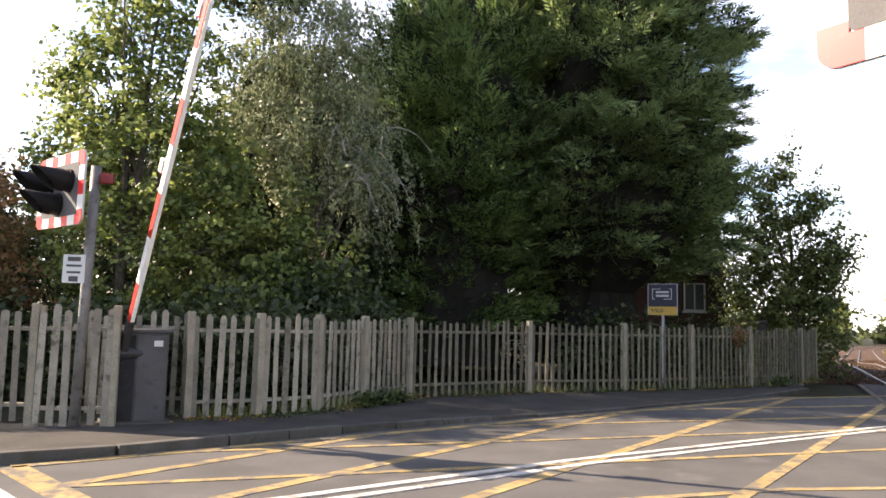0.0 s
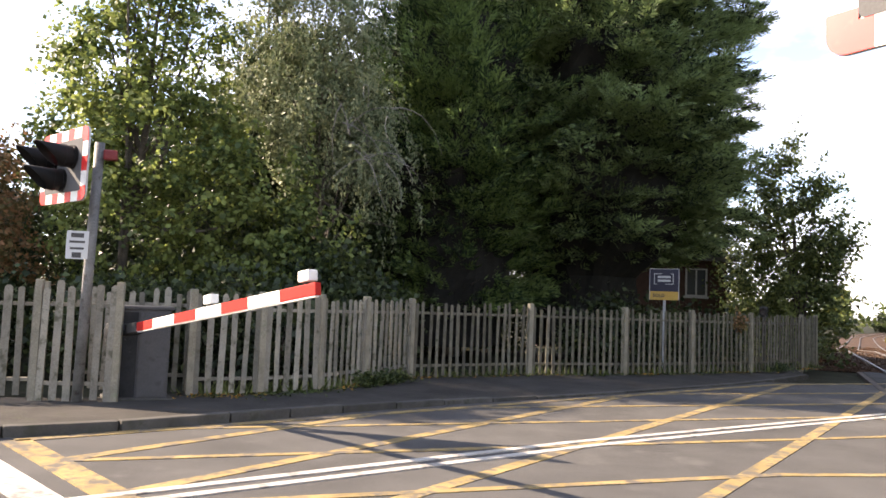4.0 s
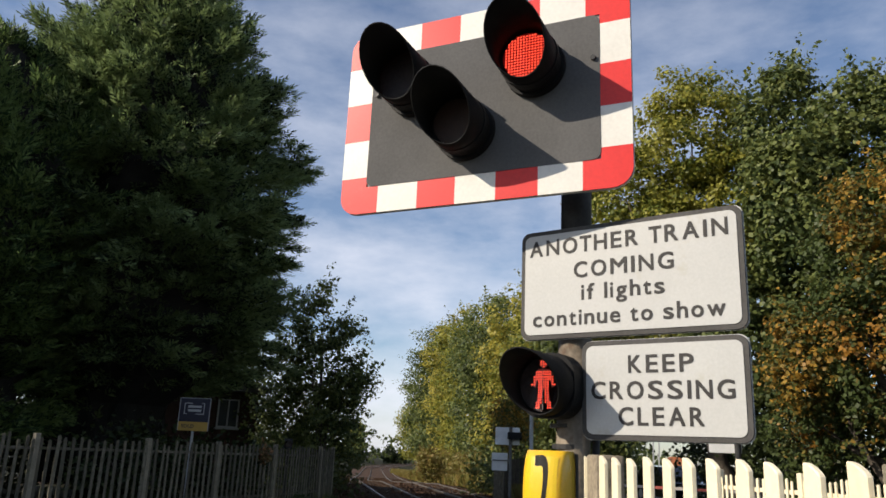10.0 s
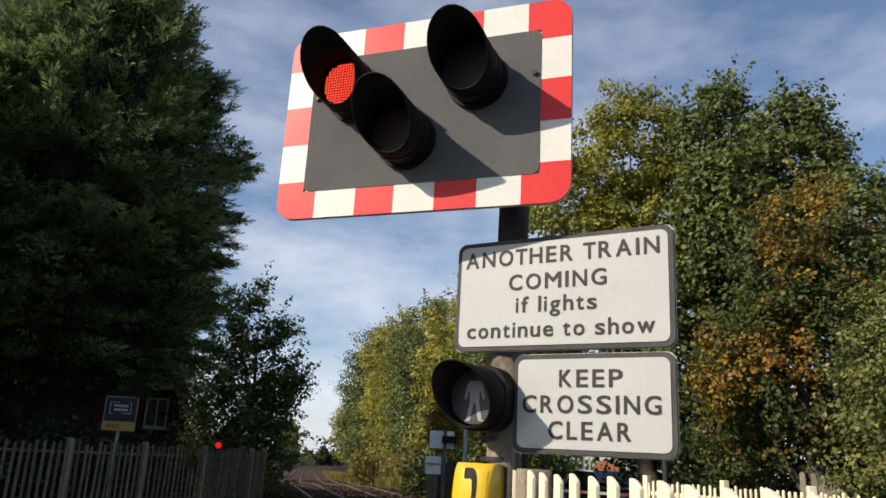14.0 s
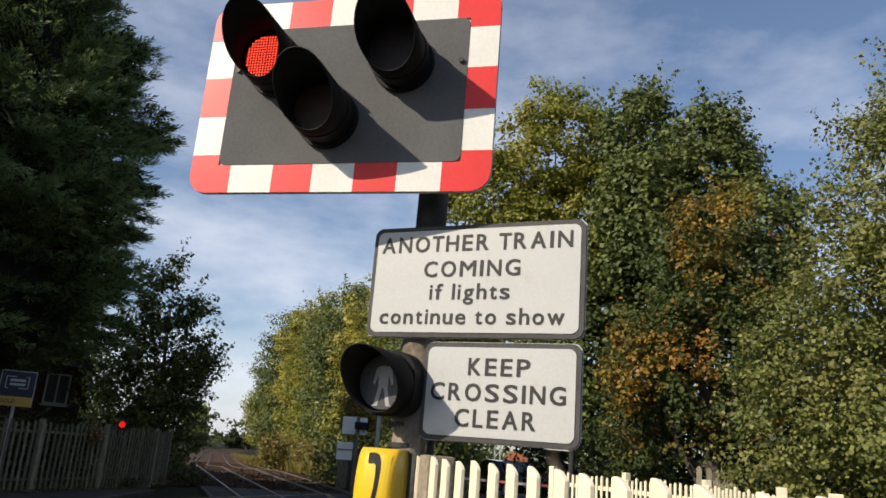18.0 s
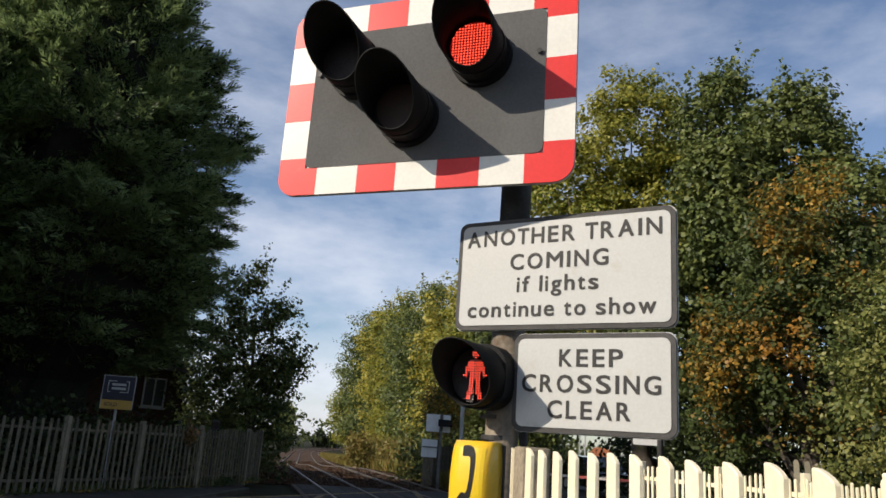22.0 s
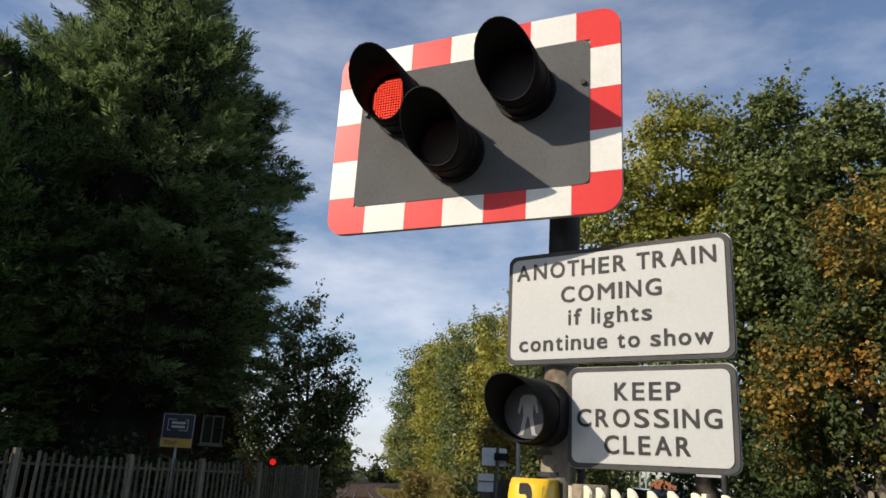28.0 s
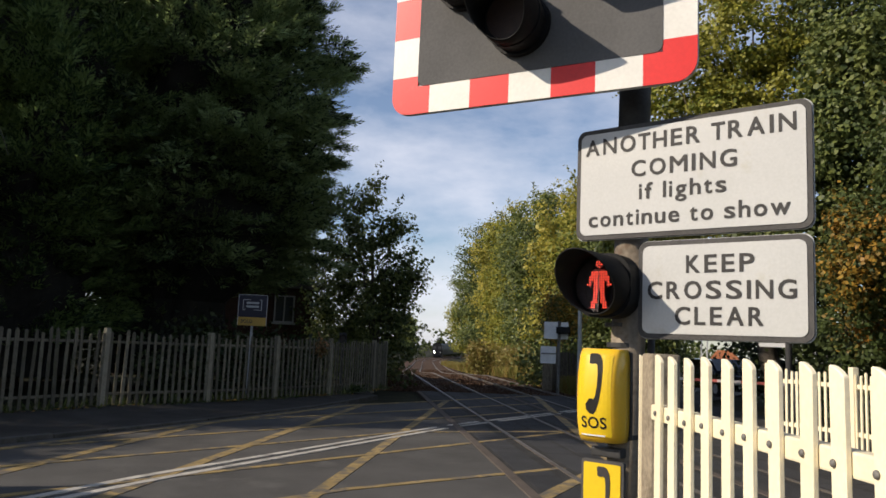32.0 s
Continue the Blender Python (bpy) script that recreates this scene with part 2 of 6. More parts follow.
# Paler than SIGN_BACK: brightness of the far plates in sun is put into it.
SIGN_PALE = material("pale_sign_plate", (0.72, 0.72, 0.7), 0.45, vary=0.1, scale=5, fine=60, bump=0.04, dirt=(0.5, 0.5, 0.46), dirt_at=0.64)
POST_BROWN = material("post_rusty_steel", (0.185, 0.152, 0.112), 0.6, metal=0.1, vary=0.35, scale=5, fine=50, bump=0.2, dirt=(0.095, 0.055, 0.034), dirt_at=0.55)
POST_GREY = material("post_galvanised", (0.15, 0.145, 0.135), 0.6, metal=0.15, vary=0.3, scale=5, fine=50, bump=0.2, dirt=(0.08, 0.07, 0.06), dirt_at=0.55)
POST_DARK = material("post_black_paint", (0.03, 0.03, 0.03), 0.5, vary=0.3, scale=8, fine=60, bump=0.15)
PHONE = material("phone_box_yellow", (0.76, 0.46, 0.03), 0.28, vary=0.06, scale=5, fine=60, bump=0.03, dirt=(0.62, 0.36, 0.06), dirt_at=0.68, clear=0.4)
PHONE_FACE = material("phone_sticker_yellow", (0.68, 0.47, 0.02), 0.3, vary=0.05, scale=6, fine=60, bump=0.02, clear=0.3)
LED_RED = material("lit_red_lens", (0.28, 0.006, 0.005), 0.35, vary=0.05, scale=20, fine=300, bump=0.3, glow=0.2)
LED_DOT = material("lit_led_dot", (1.0, 0.085, 0.045), 0.3, vary=0.02, scale=20, fine=90, bump=0.0, glow=1.7)
LAMP_RED = material("lit_red_lamp", (0.85, 0.02, 0.008), 0.4, vary=0.05, scale=20, fine=90, bump=0.0, glow=0.75)
LENS_DARK = material("unlit_lens", (0.022, 0.014, 0.013), 0.25, vary=0.3, scale=40, fine=180, bump=0.4)
LENS_PALE = material("grey_unlit_lens", (0.06, 0.06, 0.062), 0.3, vary=0.2, scale=40, fine=180, bump=0.2)
LENS_AMBER = material("unlit_amber_lens", (0.035, 0.016, 0.009), 0.3, vary=0.3, scale=40, fine=180, bump=0.4)
FIGURE_LIT = material("lit_figure", (0.42, 0.1, 0.085), 0.4, vary=0.1, scale=40, fine=120, bump=0.1, glow=0.12)
FIGURE_PALE = material("unlit_figure", (0.35, 0.34, 0.34), 0.4, vary=0.1, scale=40, fine=120, bump=0.1)
CABINET = material("cabinet_grey_paint", (0.06, 0.058, 0.057), 0.6, vary=0.25, scale=3, fine=60, bump=0.1, dirt=(0.04, 0.038, 0.036), dirt_at=0.56)
CABINET_SIDE = material("cabinet_worn_black", (0.02, 0.02, 0.02), 0.7, vary=0.4, scale=6, fine=50, bump=0.2, dirt=(0.1, 0.1, 0.095), dirt_at=0.66, shine=0.15)
BRICK = material("house_brick", (0.06, 0.032, 0.023), 0.9, vary=0.3, scale=5, fine=50, bump=0.4, spread=0.2)
ROOF_DARK = material("roof_tile_dark", (0.06, 0.055, 0.05), 0.8, vary=0.3, scale=4, fine=40, bump=0.4, spread=0.2)
ROOF_ORANGE = material("roof_tile_orange", (0.36, 0.13, 0.06), 0.8, vary=0.25, scale=3, fine=40, bump=0.3)
PLASTIC = material("white_window_frame", (0.3, 0.3, 0.29), 0.5, vary=0.15, scale=5, fine=60, bump=0.02)
GLASS = material("window_glass", (0.05, 0.055, 0.06), 0.06, vary=0.1, scale=2, fine=20, bump=0.0)
CAR_GLASS = material("car_window_glass", (0.14, 0.15, 0.17), 0.15, vary=0.1, scale=2, fine=20, bump=0.0, shine=0.6)
PURPLE = material("sign_purple", (0.013, 0.012, 0.024), 0.5, vary=0.1, scale=5, fine=60, bump=0.02)
MUSTARD = material("sign_mustard", (0.36, 0.22, 0.04), 0.45, vary=0.1, scale=5, fine=60, bump=0.02)
BARK = material("bark", (0.085, 0.07, 0.055), 0.9, vary=0.4, scale=6, fine=30, bump=0.9, dirt=(0.14, 0.13, 0.1), dirt_at=0.6)
BARK_PALE = material("pale_bark", (0.17, 0.155, 0.135), 0.85, vary=0.3, scale=5, fine=30, bump=0.6, dirt=(0.06, 0.053, 0.045), dirt_at=0.55)
CAR_PAINT = material("dark_car_paint", (0.02, 0.022, 0.03), 0.2, metal=0.3, vary=0.05, scale=3, fine=40, bump=0.0, clear=0.8)
TYRE = material("tyre_rubber", (0.02, 0.02, 0.02), 0.85, vary=0.2, scale=6, fine=60, bump=0.2)
TRAIN_DARK = material("train_dark_front", (0.012, 0.013, 0.016), 0.5, vary=0.1, scale=2, fine=20, bump=0.02, shine=0.15)
HEADLIGHT = material("train_headlight", (1.0, 0.95, 0.82), 0.3, vary=0.02, scale=5, fine=20, bump=0.0, glow=14.0)

LEAF_GREEN = foliage("leaves_mid_green", (0.068, 0.096, 0.03), (0.14, 0.165, 0.05), 0.33, through_light=0.42)
LEAF_AIRY = foliage("leaves_airy_light_green", (0.085, 0.125, 0.038), (0.2, 0.24, 0.068), 0.38, through_light=0.5)
LEAF_DARK = foliage("leaves_dark_green", (0.045, 0.068, 0.023), (0.085, 0.105, 0.034), 0.3)
# Darkened leaf copy: the shade under and behind the trees is put into it.
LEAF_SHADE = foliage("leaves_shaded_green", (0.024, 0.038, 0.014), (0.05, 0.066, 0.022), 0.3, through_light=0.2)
LEAF_MID = foliage("leaves_deep_green", (0.075, 0.105, 0.032), (0.15, 0.175, 0.05), 0.34)
LEAF_YELLOWISH = foliage("leaves_yellow_green", (0.15, 0.185, 0.034), (0.3, 0.285, 0.05), 0.4, through_light=0.42)
LEAF_SILVER = foliage("leaves_silver_green", (0.125, 0.16, 0.078), (0.21, 0.235, 0.125), 0.38)
LEAF_YELLOW = foliage("leaves_turning_yellow", (0.18, 0.205, 0.038), (0.36, 0.31, 0.055), 0.4, through_light=0.42)
LEAF_ORANGE = foliage("leaves_turning_orange", (0.065, 0.09, 0.026), (0.34, 0.17, 0.03), 0.06, grain=0.22)
LEAF_FLAME = foliage("leaves_orange_and_green", (0.1, 0.112, 0.028), (0.34, 0.2, 0.034), 0.24, grain=0.35)
LEAF_RUST = foliage("leaves_rusty_brown", (0.16, 0.125, 0.05), (0.32, 0.17, 0.08), 0.3, through_light=0.45)
LEAF_BIRCH = foliage("leaves_light_green", (0.125, 0.155, 0.04), (0.22, 0.22, 0.065), 0.35)
# Brightened yellow-green: sun on the upper left conifer is partly put into the colour.
LEAF_CONIFER_LIGHT = foliage("conifer_spray_light", (0.038, 0.072, 0.026), (0.15, 0.215, 0.066), 0.33, rough=0.55, through_light=0.38)
# Dead twigs in the conifers' heart, darkened to near black for the shade there.
INNER = material("shaded_inner_twigs", (0.012, 0.011, 0.008), 0.95, vary=0.5, scale=2, fine=12, bump=0.8)
# The bright second tone stands for sunlit spray tips over dark shaded ones.
LEAF_CONIFER = foliage("conifer_spray", (0.023, 0.041, 0.02), (0.18, 0.24, 0.092), 0.42, rough=0.55, through_light=0.42)
DRY_GRASS = foliage("dry_grass", (0.27, 0.185, 0.055), (0.17, 0.155, 0.038), 0.35, through_light=0.3)


# ---- building helpers ----
def mesh_of(name, bm, mat, smooth=False):
    me = bpy.data.meshes.new(name)
    bm.to_mesh(me)
    bm.free()
    for m in mat if isinstance(mat, (list, tuple)) else (mat,):
        me.materials.append(m)
    if smooth:
        me.polygons.foreach_set("use_smooth", [True] * len(me.polygons))
    return me


def part(name, bm, mat, parent=None, label="", at=None, smooth=False):
    """One mesh object under a thing; bm may be a bmesh or a ready mesh."""
    me = bm if isinstance(bm, bpy.types.Mesh) else mesh_of(name, bm, mat, smooth)
    ob = new(name, me)
    if parent is not None:
        ob.parent = parent
    if at is not None:
        ob.matrix_basis = at
    if label:
        tagged(ob, label)
    return ob


def thing(name, label, category, at=None, group="", kind=""):
    ob = new(name)
    ob.empty_display_size = 0.2
    if at is not None:
        ob.matrix_basis = at
    return tagged(ob, label, category, group, kind)


def box(bm, x0, x1, y0, y1, z0, z1, bevel=0.0, m=None):
    r = bmesh.ops.create_cube(bm, size=1.0)
    vs = r["verts"]
    bmesh.ops.scale(bm, vec=(x1 - x0, y1 - y0, z1 - z0), verts=vs)
    bmesh.ops.translate(bm, vec=((x0 + x1) / 2, (y0 + y1) / 2, (z0 + z1) / 2), verts=vs)
    if bevel:
        es = list({e for v in vs for e in v.link_edges})
        r2 = bmesh.ops.bevel(bm, geom=es, offset=bevel, segments=2, affect="EDGES", profile=0.6)
        vs = list({v for f in r2["faces"] for v in f.verts} | {v for v in vs if v.is_valid})
    if m is not None:
        bmesh.ops.transform(bm, matrix=m, verts=vs)
    return bm


def boxed(x0, x1, y0, y1, z0, z1, bevel=0.0, m=None):
    return box(bmesh.new(), x0, x1, y0, y1, z0, z1, bevel, m)


def rod(bm, a, b, r0, r1=None, seg=10, caps=True):
    a, b = Vector(a), Vector(b)
    r1 = r0 if r1 is None else r1
    m = Matrix.Translation((a + b) / 2) @ (b - a).to_track_quat("Z", "Y").to_matrix().to_4x4()
    bmesh.ops.create_cone(bm, cap_ends=caps, segments=seg, radius1=r0, radius2=r1, depth=(b - a).length, matrix=m)
    return bm


def rounded_plate(w, h, r, depth, seg=6):
    """A plate in the xz plane, centred, its face towards -y at y = -depth."""
    bm = bmesh.new()
    pts = []
    for cx, cz, a0 in ((w / 2 - r, h / 2 - r, 0), (-w / 2 + r, h / 2 - r, 90), (-w / 2 + r, -h / 2 + r, 180), (w / 2 - r, -h / 2 + r, 270)):
        for i in range(seg + 1):
            a = radians(a0 + 90 * i / seg)
            pts.append((cx + r * math.cos(a), cz + r * math.sin(a)))
    front = [bm.verts.new((x, -depth, z)) for x, z in pts]
    back = [bm.verts.new((x, 0, z)) for x, z in pts]
    bm.faces.new(front)
    bm.faces.new(back[::-1])
    k = len(pts)
    for i in range(k):
        bm.faces.new((front[(i + 1) % k], front[i], back[i], back[(i + 1) % k]))
    bmesh.ops.recalc_face_normals(bm, faces=bm.faces)
    return bm


def flat_shape(pts, depth):
    """A plate in the xz plane from an outline, face at y = -depth."""
    bm = bmesh.new()
    f = bm.faces.new([bm.verts.new((x, 0, z)) for x, z in pts])
    r = bmesh.ops.extrude_face_region(bm, geom=[f])
    bmesh.ops.translate(bm, vec=(0, -depth, 0), verts=[v for v in r["geom"] if isinstance(v, bmesh.types.BMVert)])
    bmesh.ops.recalc_face_normals(bm, faces=bm.faces)
    return bm


def clip(poly, half):
    """Cuts a flat outline by the half plane a*x + b*y <= c."""
    a, b, c = half
    out = []
    for i, p in enumerate(poly):
        q = poly[(i + 1) % len(poly)]
        dp, dq = a * p[0] + b * p[1] - c, a * q[0] + b * q[1] - c
        if dp <= 0:
            out.append(p)
        if dp * dq < 0:
            k = dp / (dp - dq)
            out.append((p[0] + k * (q[0] - p[0]), p[1] + k * (q[1] - p[1])))
    return out


def strip(a, b, w):
    d = (Vector(b) - Vector(a)).normalized()
    s = Vector((-d.y, d.x)) * w / 2
    return [tuple(Vector(p) + k * s) for p, k in ((a, 1), (a, -1), (b, -1), (b, 1))]


def slab(poly, z0, z1):
    bm = bmesh.new()
    lo = [bm.verts.new((*p, z0)) for p in poly]
    hi = [bm.verts.new((*p, z1)) for p in poly]
    bm.faces.new(hi)
    k = len(poly)
    for i in range(k):
        bm.faces.new((hi[i], hi[(i + 1) % k], lo[(i + 1) % k], lo[i]))
    bmesh.ops.recalc_face_normals(bm, faces=bm.faces)
    return bm


def quads(name, verts, mat, n=4):
    """One mesh of loose n-gons from an array of shape (count, n, 3)."""
    verts = np.asarray(verts, np.float32).reshape(-1, n, 3)
    count = len(verts)
    me = bpy.data.meshes.new(name)
    me.vertices.add(count * n)
    me.vertices.foreach_set("co", verts.ravel())
    me.loops.add(count * n)
    me.loops.foreach_set("vertex_index", np.arange(count * n, dtype=np.int32))
    me.polygons.add(count)
    me.polygons.foreach_set("loop_start", np.arange(0, count * n, n, dtype=np.int32))
    me.polygons.foreach_set("loop_total", np.full(count, n, np.int32))
    me.materials.append(mat)
    me.update(calc_edges=True)
    return me


def fall(x, y):
    """The ground falls away gently beyond the crossing."""
    d = math.hypot(x, y)
    return 0.0 if d < 38 else -1.35 * (1 - math.exp(-(d - 38) / 34))


def hollow_at(x, y):
    """The land beside the railway lies a little lower than the crossing."""
    d = math.hypot(x, y)
    return 0.0 if d < 18 else -1.25 * (1 - math.exp(-(d - 18) / 28))


def unit(v):
    return v / np.maximum(np.linalg.norm(v, axis=-1, keepdims=True), 1e-9)


def leaf_quads(rng, centre, size, up=0.35, droop=None, facing=None):
    """Diamond leaves at the given centres, facing at random but rather upwards, or about the given way."""
    k = len(centre)
    normal = unit(rng.normal(size=(k, 3)) + (0, 0, up)) if facing is None else unit(facing + rng.normal(size=(k, 3)) * 0.5)
    along = unit(np.cross(normal, rng.normal(size=(k, 3))))
    if droop is not None:
        along = unit(along + droop)
    side = unit(np.cross(normal, along))
    ln = size * rng.uniform(0.6, 1.35, (k, 1))
    wd = ln * rng.uniform(0.3, 0.48, (k, 1))
    bend = normal * ln * 0.12
    return np.stack([centre - along * ln * 0.5, centre + side * wd - bend, centre + along * ln * 0.5, centre - side * wd - bend], 1)


def crown(name, blobs, clumps, leaves, size, spread, mat, seed, droop=None, hollow=0.45, shoots=0.12):
    """A crown of rounded leaf clumps spread through uneven masses (x, y, z, rx, ry, rz), with leafy shoots past its edge."""
    rng = np.random.default_rng(seed)
    blobs = np.array(blobs, float)
    share = (blobs[:, 3] * blobs[:, 4] * blobs[:, 5]) ** 0.7
    which = rng.choice(len(blobs), clumps, p=share / share.sum())
    way = unit(rng.normal(size=(clumps, 3)))
    radius = rng.uniform(hollow, 1.0, (clumps, 1)) ** 0.55
    wob = 1 + 0.22 * np.sin(way[:, :1] * 5 + which[:, None]) * np.cos(way[:, 1:2] * 6 + 2 * which[:, None])
    mid = blobs[which, :3] + way * radius * wob * blobs[which, 3:]
    each = rng.poisson(leaves, clumps).clip(4)
    big = spread * rng.uniform(0.55, 1.35, (clumps, 1))
    puff = unit(rng.normal(size=(each.sum(), 3)))
    off = puff * rng.uniform(0.1, 1, (each.sum(), 1)) ** 0.5
    c = np.repeat(mid, each, 0) + off * np.repeat(big, each, 0) * (1.1, 1.1, 0.75)
    c = c + rng.normal(size=c.shape) * size * 0.35
    facing = puff * 0.75 + np.repeat(way, each, 0) * 0.45 + (0, 0, 0.5)
    # shoots that stand out from the clumps
    pick = rng.uniform(size=clumps) < shoots
    root, aim = mid[pick], unit(way[pick] + rng.normal(size=(pick.sum(), 3)) * 0.35 + (0, 0, 0.7))
    per = 16
    run = rng.uniform(0.3, 1.0, (pick.sum(), per, 1)) * rng.uniform(1.2, 2.9, (pick.sum(), 1, 1)) * spread
    sc = (root[:, None] + aim[:, None] * run + rng.normal(size=(pick.sum(), per, 3)) * size * 0.55).reshape(-1, 3)
    c = np.concatenate([c, sc])
    facing = np.concatenate([facing, rng.normal(size=sc.shape) * 0.7 + (-0.2, 0, 0.5)])
    keep = c[:, 2] > 0.12
    return quads(name, leaf_quads(rng, c[keep], size, droop=droop, facing=facing[keep]), mat)


def strands(name, blobs, count, per, long, size, mat, seed):
    """Hanging twigs: thin leaves strung along strands that arch out and drop."""
    rng = np.random.default_rng(seed)
    blobs = np.array(blobs, float)
    share = (blobs[:, 3] * blobs[:, 4] * blobs[:, 5]) ** 0.7
    which = rng.choice(len(blobs), count, p=share / share.sum())
    way = unit(rng.normal(size=(count, 3)) + (0, 0, 0.15))
    root = blobs[which, :3] + way * rng.uniform(0.35, 1.0, (count, 1)) ** 0.5 * blobs[which, 3:]
    tuft = rng.normal(size=(count // 9 + 1, 3)) * 0.25
    root = root + tuft[rng.integers(0, len(tuft), count)]
    ln = long * rng.uniform(0.4, 1.3, (count, 1, 1))
    k = rng.uniform(0, 1, (count, per, 1))
    flat = way * (1, 1, 0)
    c = root[:, None] + flat[:, None] * (0.35 * ln * k ** 0.6) - np.array((0, 0, 1)) * ln * (k ** 1.5 - 0.12 * k)
    c = (c + rng.normal(size=c.shape) * 0.03).reshape(-1, 3)
    n = len(c)
    along = unit(rng.normal(size=(n, 3)) * 0.45 + (0, 0, -1.0))
    normal = unit(np.cross(along, rng.normal(size=(n, 3))) + np.repeat(way, per, 0) * 0.8)
    side = unit(np.cross(normal, along))
    s = size * rng.uniform(0.6, 1.4, (n, 1))
    w = s * 0.2
    return quads(name, np.stack([c - along * s * 0.5, c + side * w, c + along * s * 0.5, c - side * w], 1), mat)


def limbs(name, base, tips, r, mat, seed, fork=0.4):
    """A tapered trunk with curved limbs that reach for the crown's masses."""
    rng = random.Random(seed)
    bm = bmesh.new()
    base = Vector(base)
    top = max(t[2] for t in tips)
    mean = Vector((sum(t[0] for t in tips) / len(tips), sum(t[1] for t in tips) / len(tips), 0))
    trunk = []
    for i in range(7):
        k = i / 6
        p = base.lerp(Vector((mean.x, mean.y, base.z + (top - base.z) * 0.8)), k)
        p += Vector((rng.uniform(-1, 1), rng.uniform(-1, 1), 0)) * r * 0.8 * (i > 0)
        trunk.append((p, r * (1.25 if i == 0 else 1 - 0.8 * k)))
    for (p, a), (q, b) in zip(trunk, trunk[1:]):
        rod(bm, p, q, a, b, 9, False)
    for t in tips:
        k = rng.uniform(fork * 0.7, fork * 1.4)
        i = min(5, int(k * 6))
        p, a = trunk[i]
        q = Vector(t)
        mid = p.lerp(q, 0.5) + Vector((0, 0, (q - p).length * -0.08))
        rod(bm, p, mid, a * 0.6, a * 0.38, 7, False)
        rod(bm, mid, q, a * 0.38, a * 0.1, 6, False)
        for _ in range(4):
            s = mid.lerp(q, rng.uniform(0, 0.8))
            rod(bm, s, s + Vector((rng.uniform(-1, 1), rng.uniform(-1, 1), rng.uniform(0.1, 1))) * (q - p).length * 0.16, a * 0.2, a * 0.05, 5, False)
    return mesh_of(name, bm, mat, True)


def tree(name, label, base, blobs, r, leaf_mat, clumps, leaves, size, spread, seed, bark=None, droop=None, category="tree", hollow=0.45, group="", shoots=0.12):
    ob = thing(name, label, category, group=group)
    part("trunk", limbs("trunk", base, [b[:3] for b in blobs], r, bark or BARK, seed), None, ob)
    part("crown", crown("crown", blobs, clumps, leaves, size, spread, leaf_mat, seed, droop, hollow, shoots), None, ob)
    return ob


def lettering(text, height, thick=0.0025, bold=0.0, wide=1.0, spacing=1.05):
    """Raised letters in the xz plane, centred, face towards -y; height is that of a capital."""
    cu = bpy.data.curves.new("letters", "FONT")
    cu.body = text
    cu.size = height / 0.69
    cu.align_x = "CENTER"
    cu.extrude = thick
    cu.offset = bold
    cu.space_character = spacing
    cu.resolution_u = 3
    ob = new("letters", cu)
    me = bpy.data.meshes.new_from_object(ob.evaluated_get(bpy.context.evaluated_depsgraph_get()))
    bpy.data.objects.remove(ob)
    bpy.data.curves.remove(cu)
    me.transform(Matrix.Rotation(radians(90), 4, "X") @ Matrix.Diagonal((wide, 1, 1, 1)))
    me.materials.clear()
    return me


# ---- ground, road, crossing ----
ALONG = Vector((0.75, 0.66)).normalized()
ACROSS = Vector((-ALONG.y, ALONG.x))
RAIL_DIR = Vector((0.3468, 0.9379)).normalized()
RAIL_SIDE = Vector((RAIL_DIR.y, -RAIL_DIR.x))
RAIL_AT = Vector((6.64, 10.17))
BANK_DIR = Vector((0.368, 0.93)).normalized()
BANK_SIDE = Vector((BANK_DIR.y, -BANK_DIR.x))
BANK_AT = Vector((6.54, 10.17))
GAUGE = 1.104


def bend(s):
    """How far the railway swings aside at a distance along it."""
    k = min(max(s - 30.0, 0.0), 10.0)
    far = min(max(s - 100.0, 0.0), 48.0)
    return 0.004 * k * k + 0.08 * max(s - 40.0, 0.0) + 0.0015 * far * far + 0.144 * max(s - 148.0, 0.0)


def on_road(s, n):
    return tuple(ALONG * s + ACROSS * n)


def build_ground():
    bm = bmesh.new()
    rings = [0, 4, 8, 12, 16, 18, 20, 23, 27, 32, 40, 50, 65, 85, 110, 150, 220, 400, 900, 2500]
    rows = []
    for d in rings:
        rows.append([bm.verts.new((d * math.cos(a), d * math.sin(a), fall(d, 0) - 0.08)) for a in [2 * math.pi * i / 96 for i in range(96)]] if d else [bm.verts.new((0, 0, -0.08))])
    for i in range(96):
        bm.faces.new((rows[0][0], rows[1][i], rows[1][(i + 1) % 96]))
    for p, q in zip(rows[1:], rows[2:]):
        for i in range(96):
            bm.faces.new((p[i], q[i], q[(i + 1) % 96], p[(i + 1) % 96]))
    tagged(part("ground", bm, GROUND), "rough grass and earth ground reaching the horizon", "ground", kind="structure")


def draped(name, outline_at, s0, s1, step, mat, lift):
    """A band that follows the fall of the ground: outline_at(s) gives its two edges."""
    bm = bmesh.new()
    prev = None
    s = s0
    while s <= s1 + 1e-6:
        row = [bm.verts.new((x, y, fall(x, y) + lift)) for x, y in outline_at(s)]
        if prev:
            for k in range(len(row) - 1):
                bm.faces.new((prev[k], prev[k + 1], row[k + 1], row[k]))
        prev = row
        s += step
    bmesh.ops.recalc_face_normals(bm, faces=bm.faces)
    for f in bm.faces:
        if f.normal.z < 0:
            f.normal_flip()
    return mesh_of(name, bm, mat)


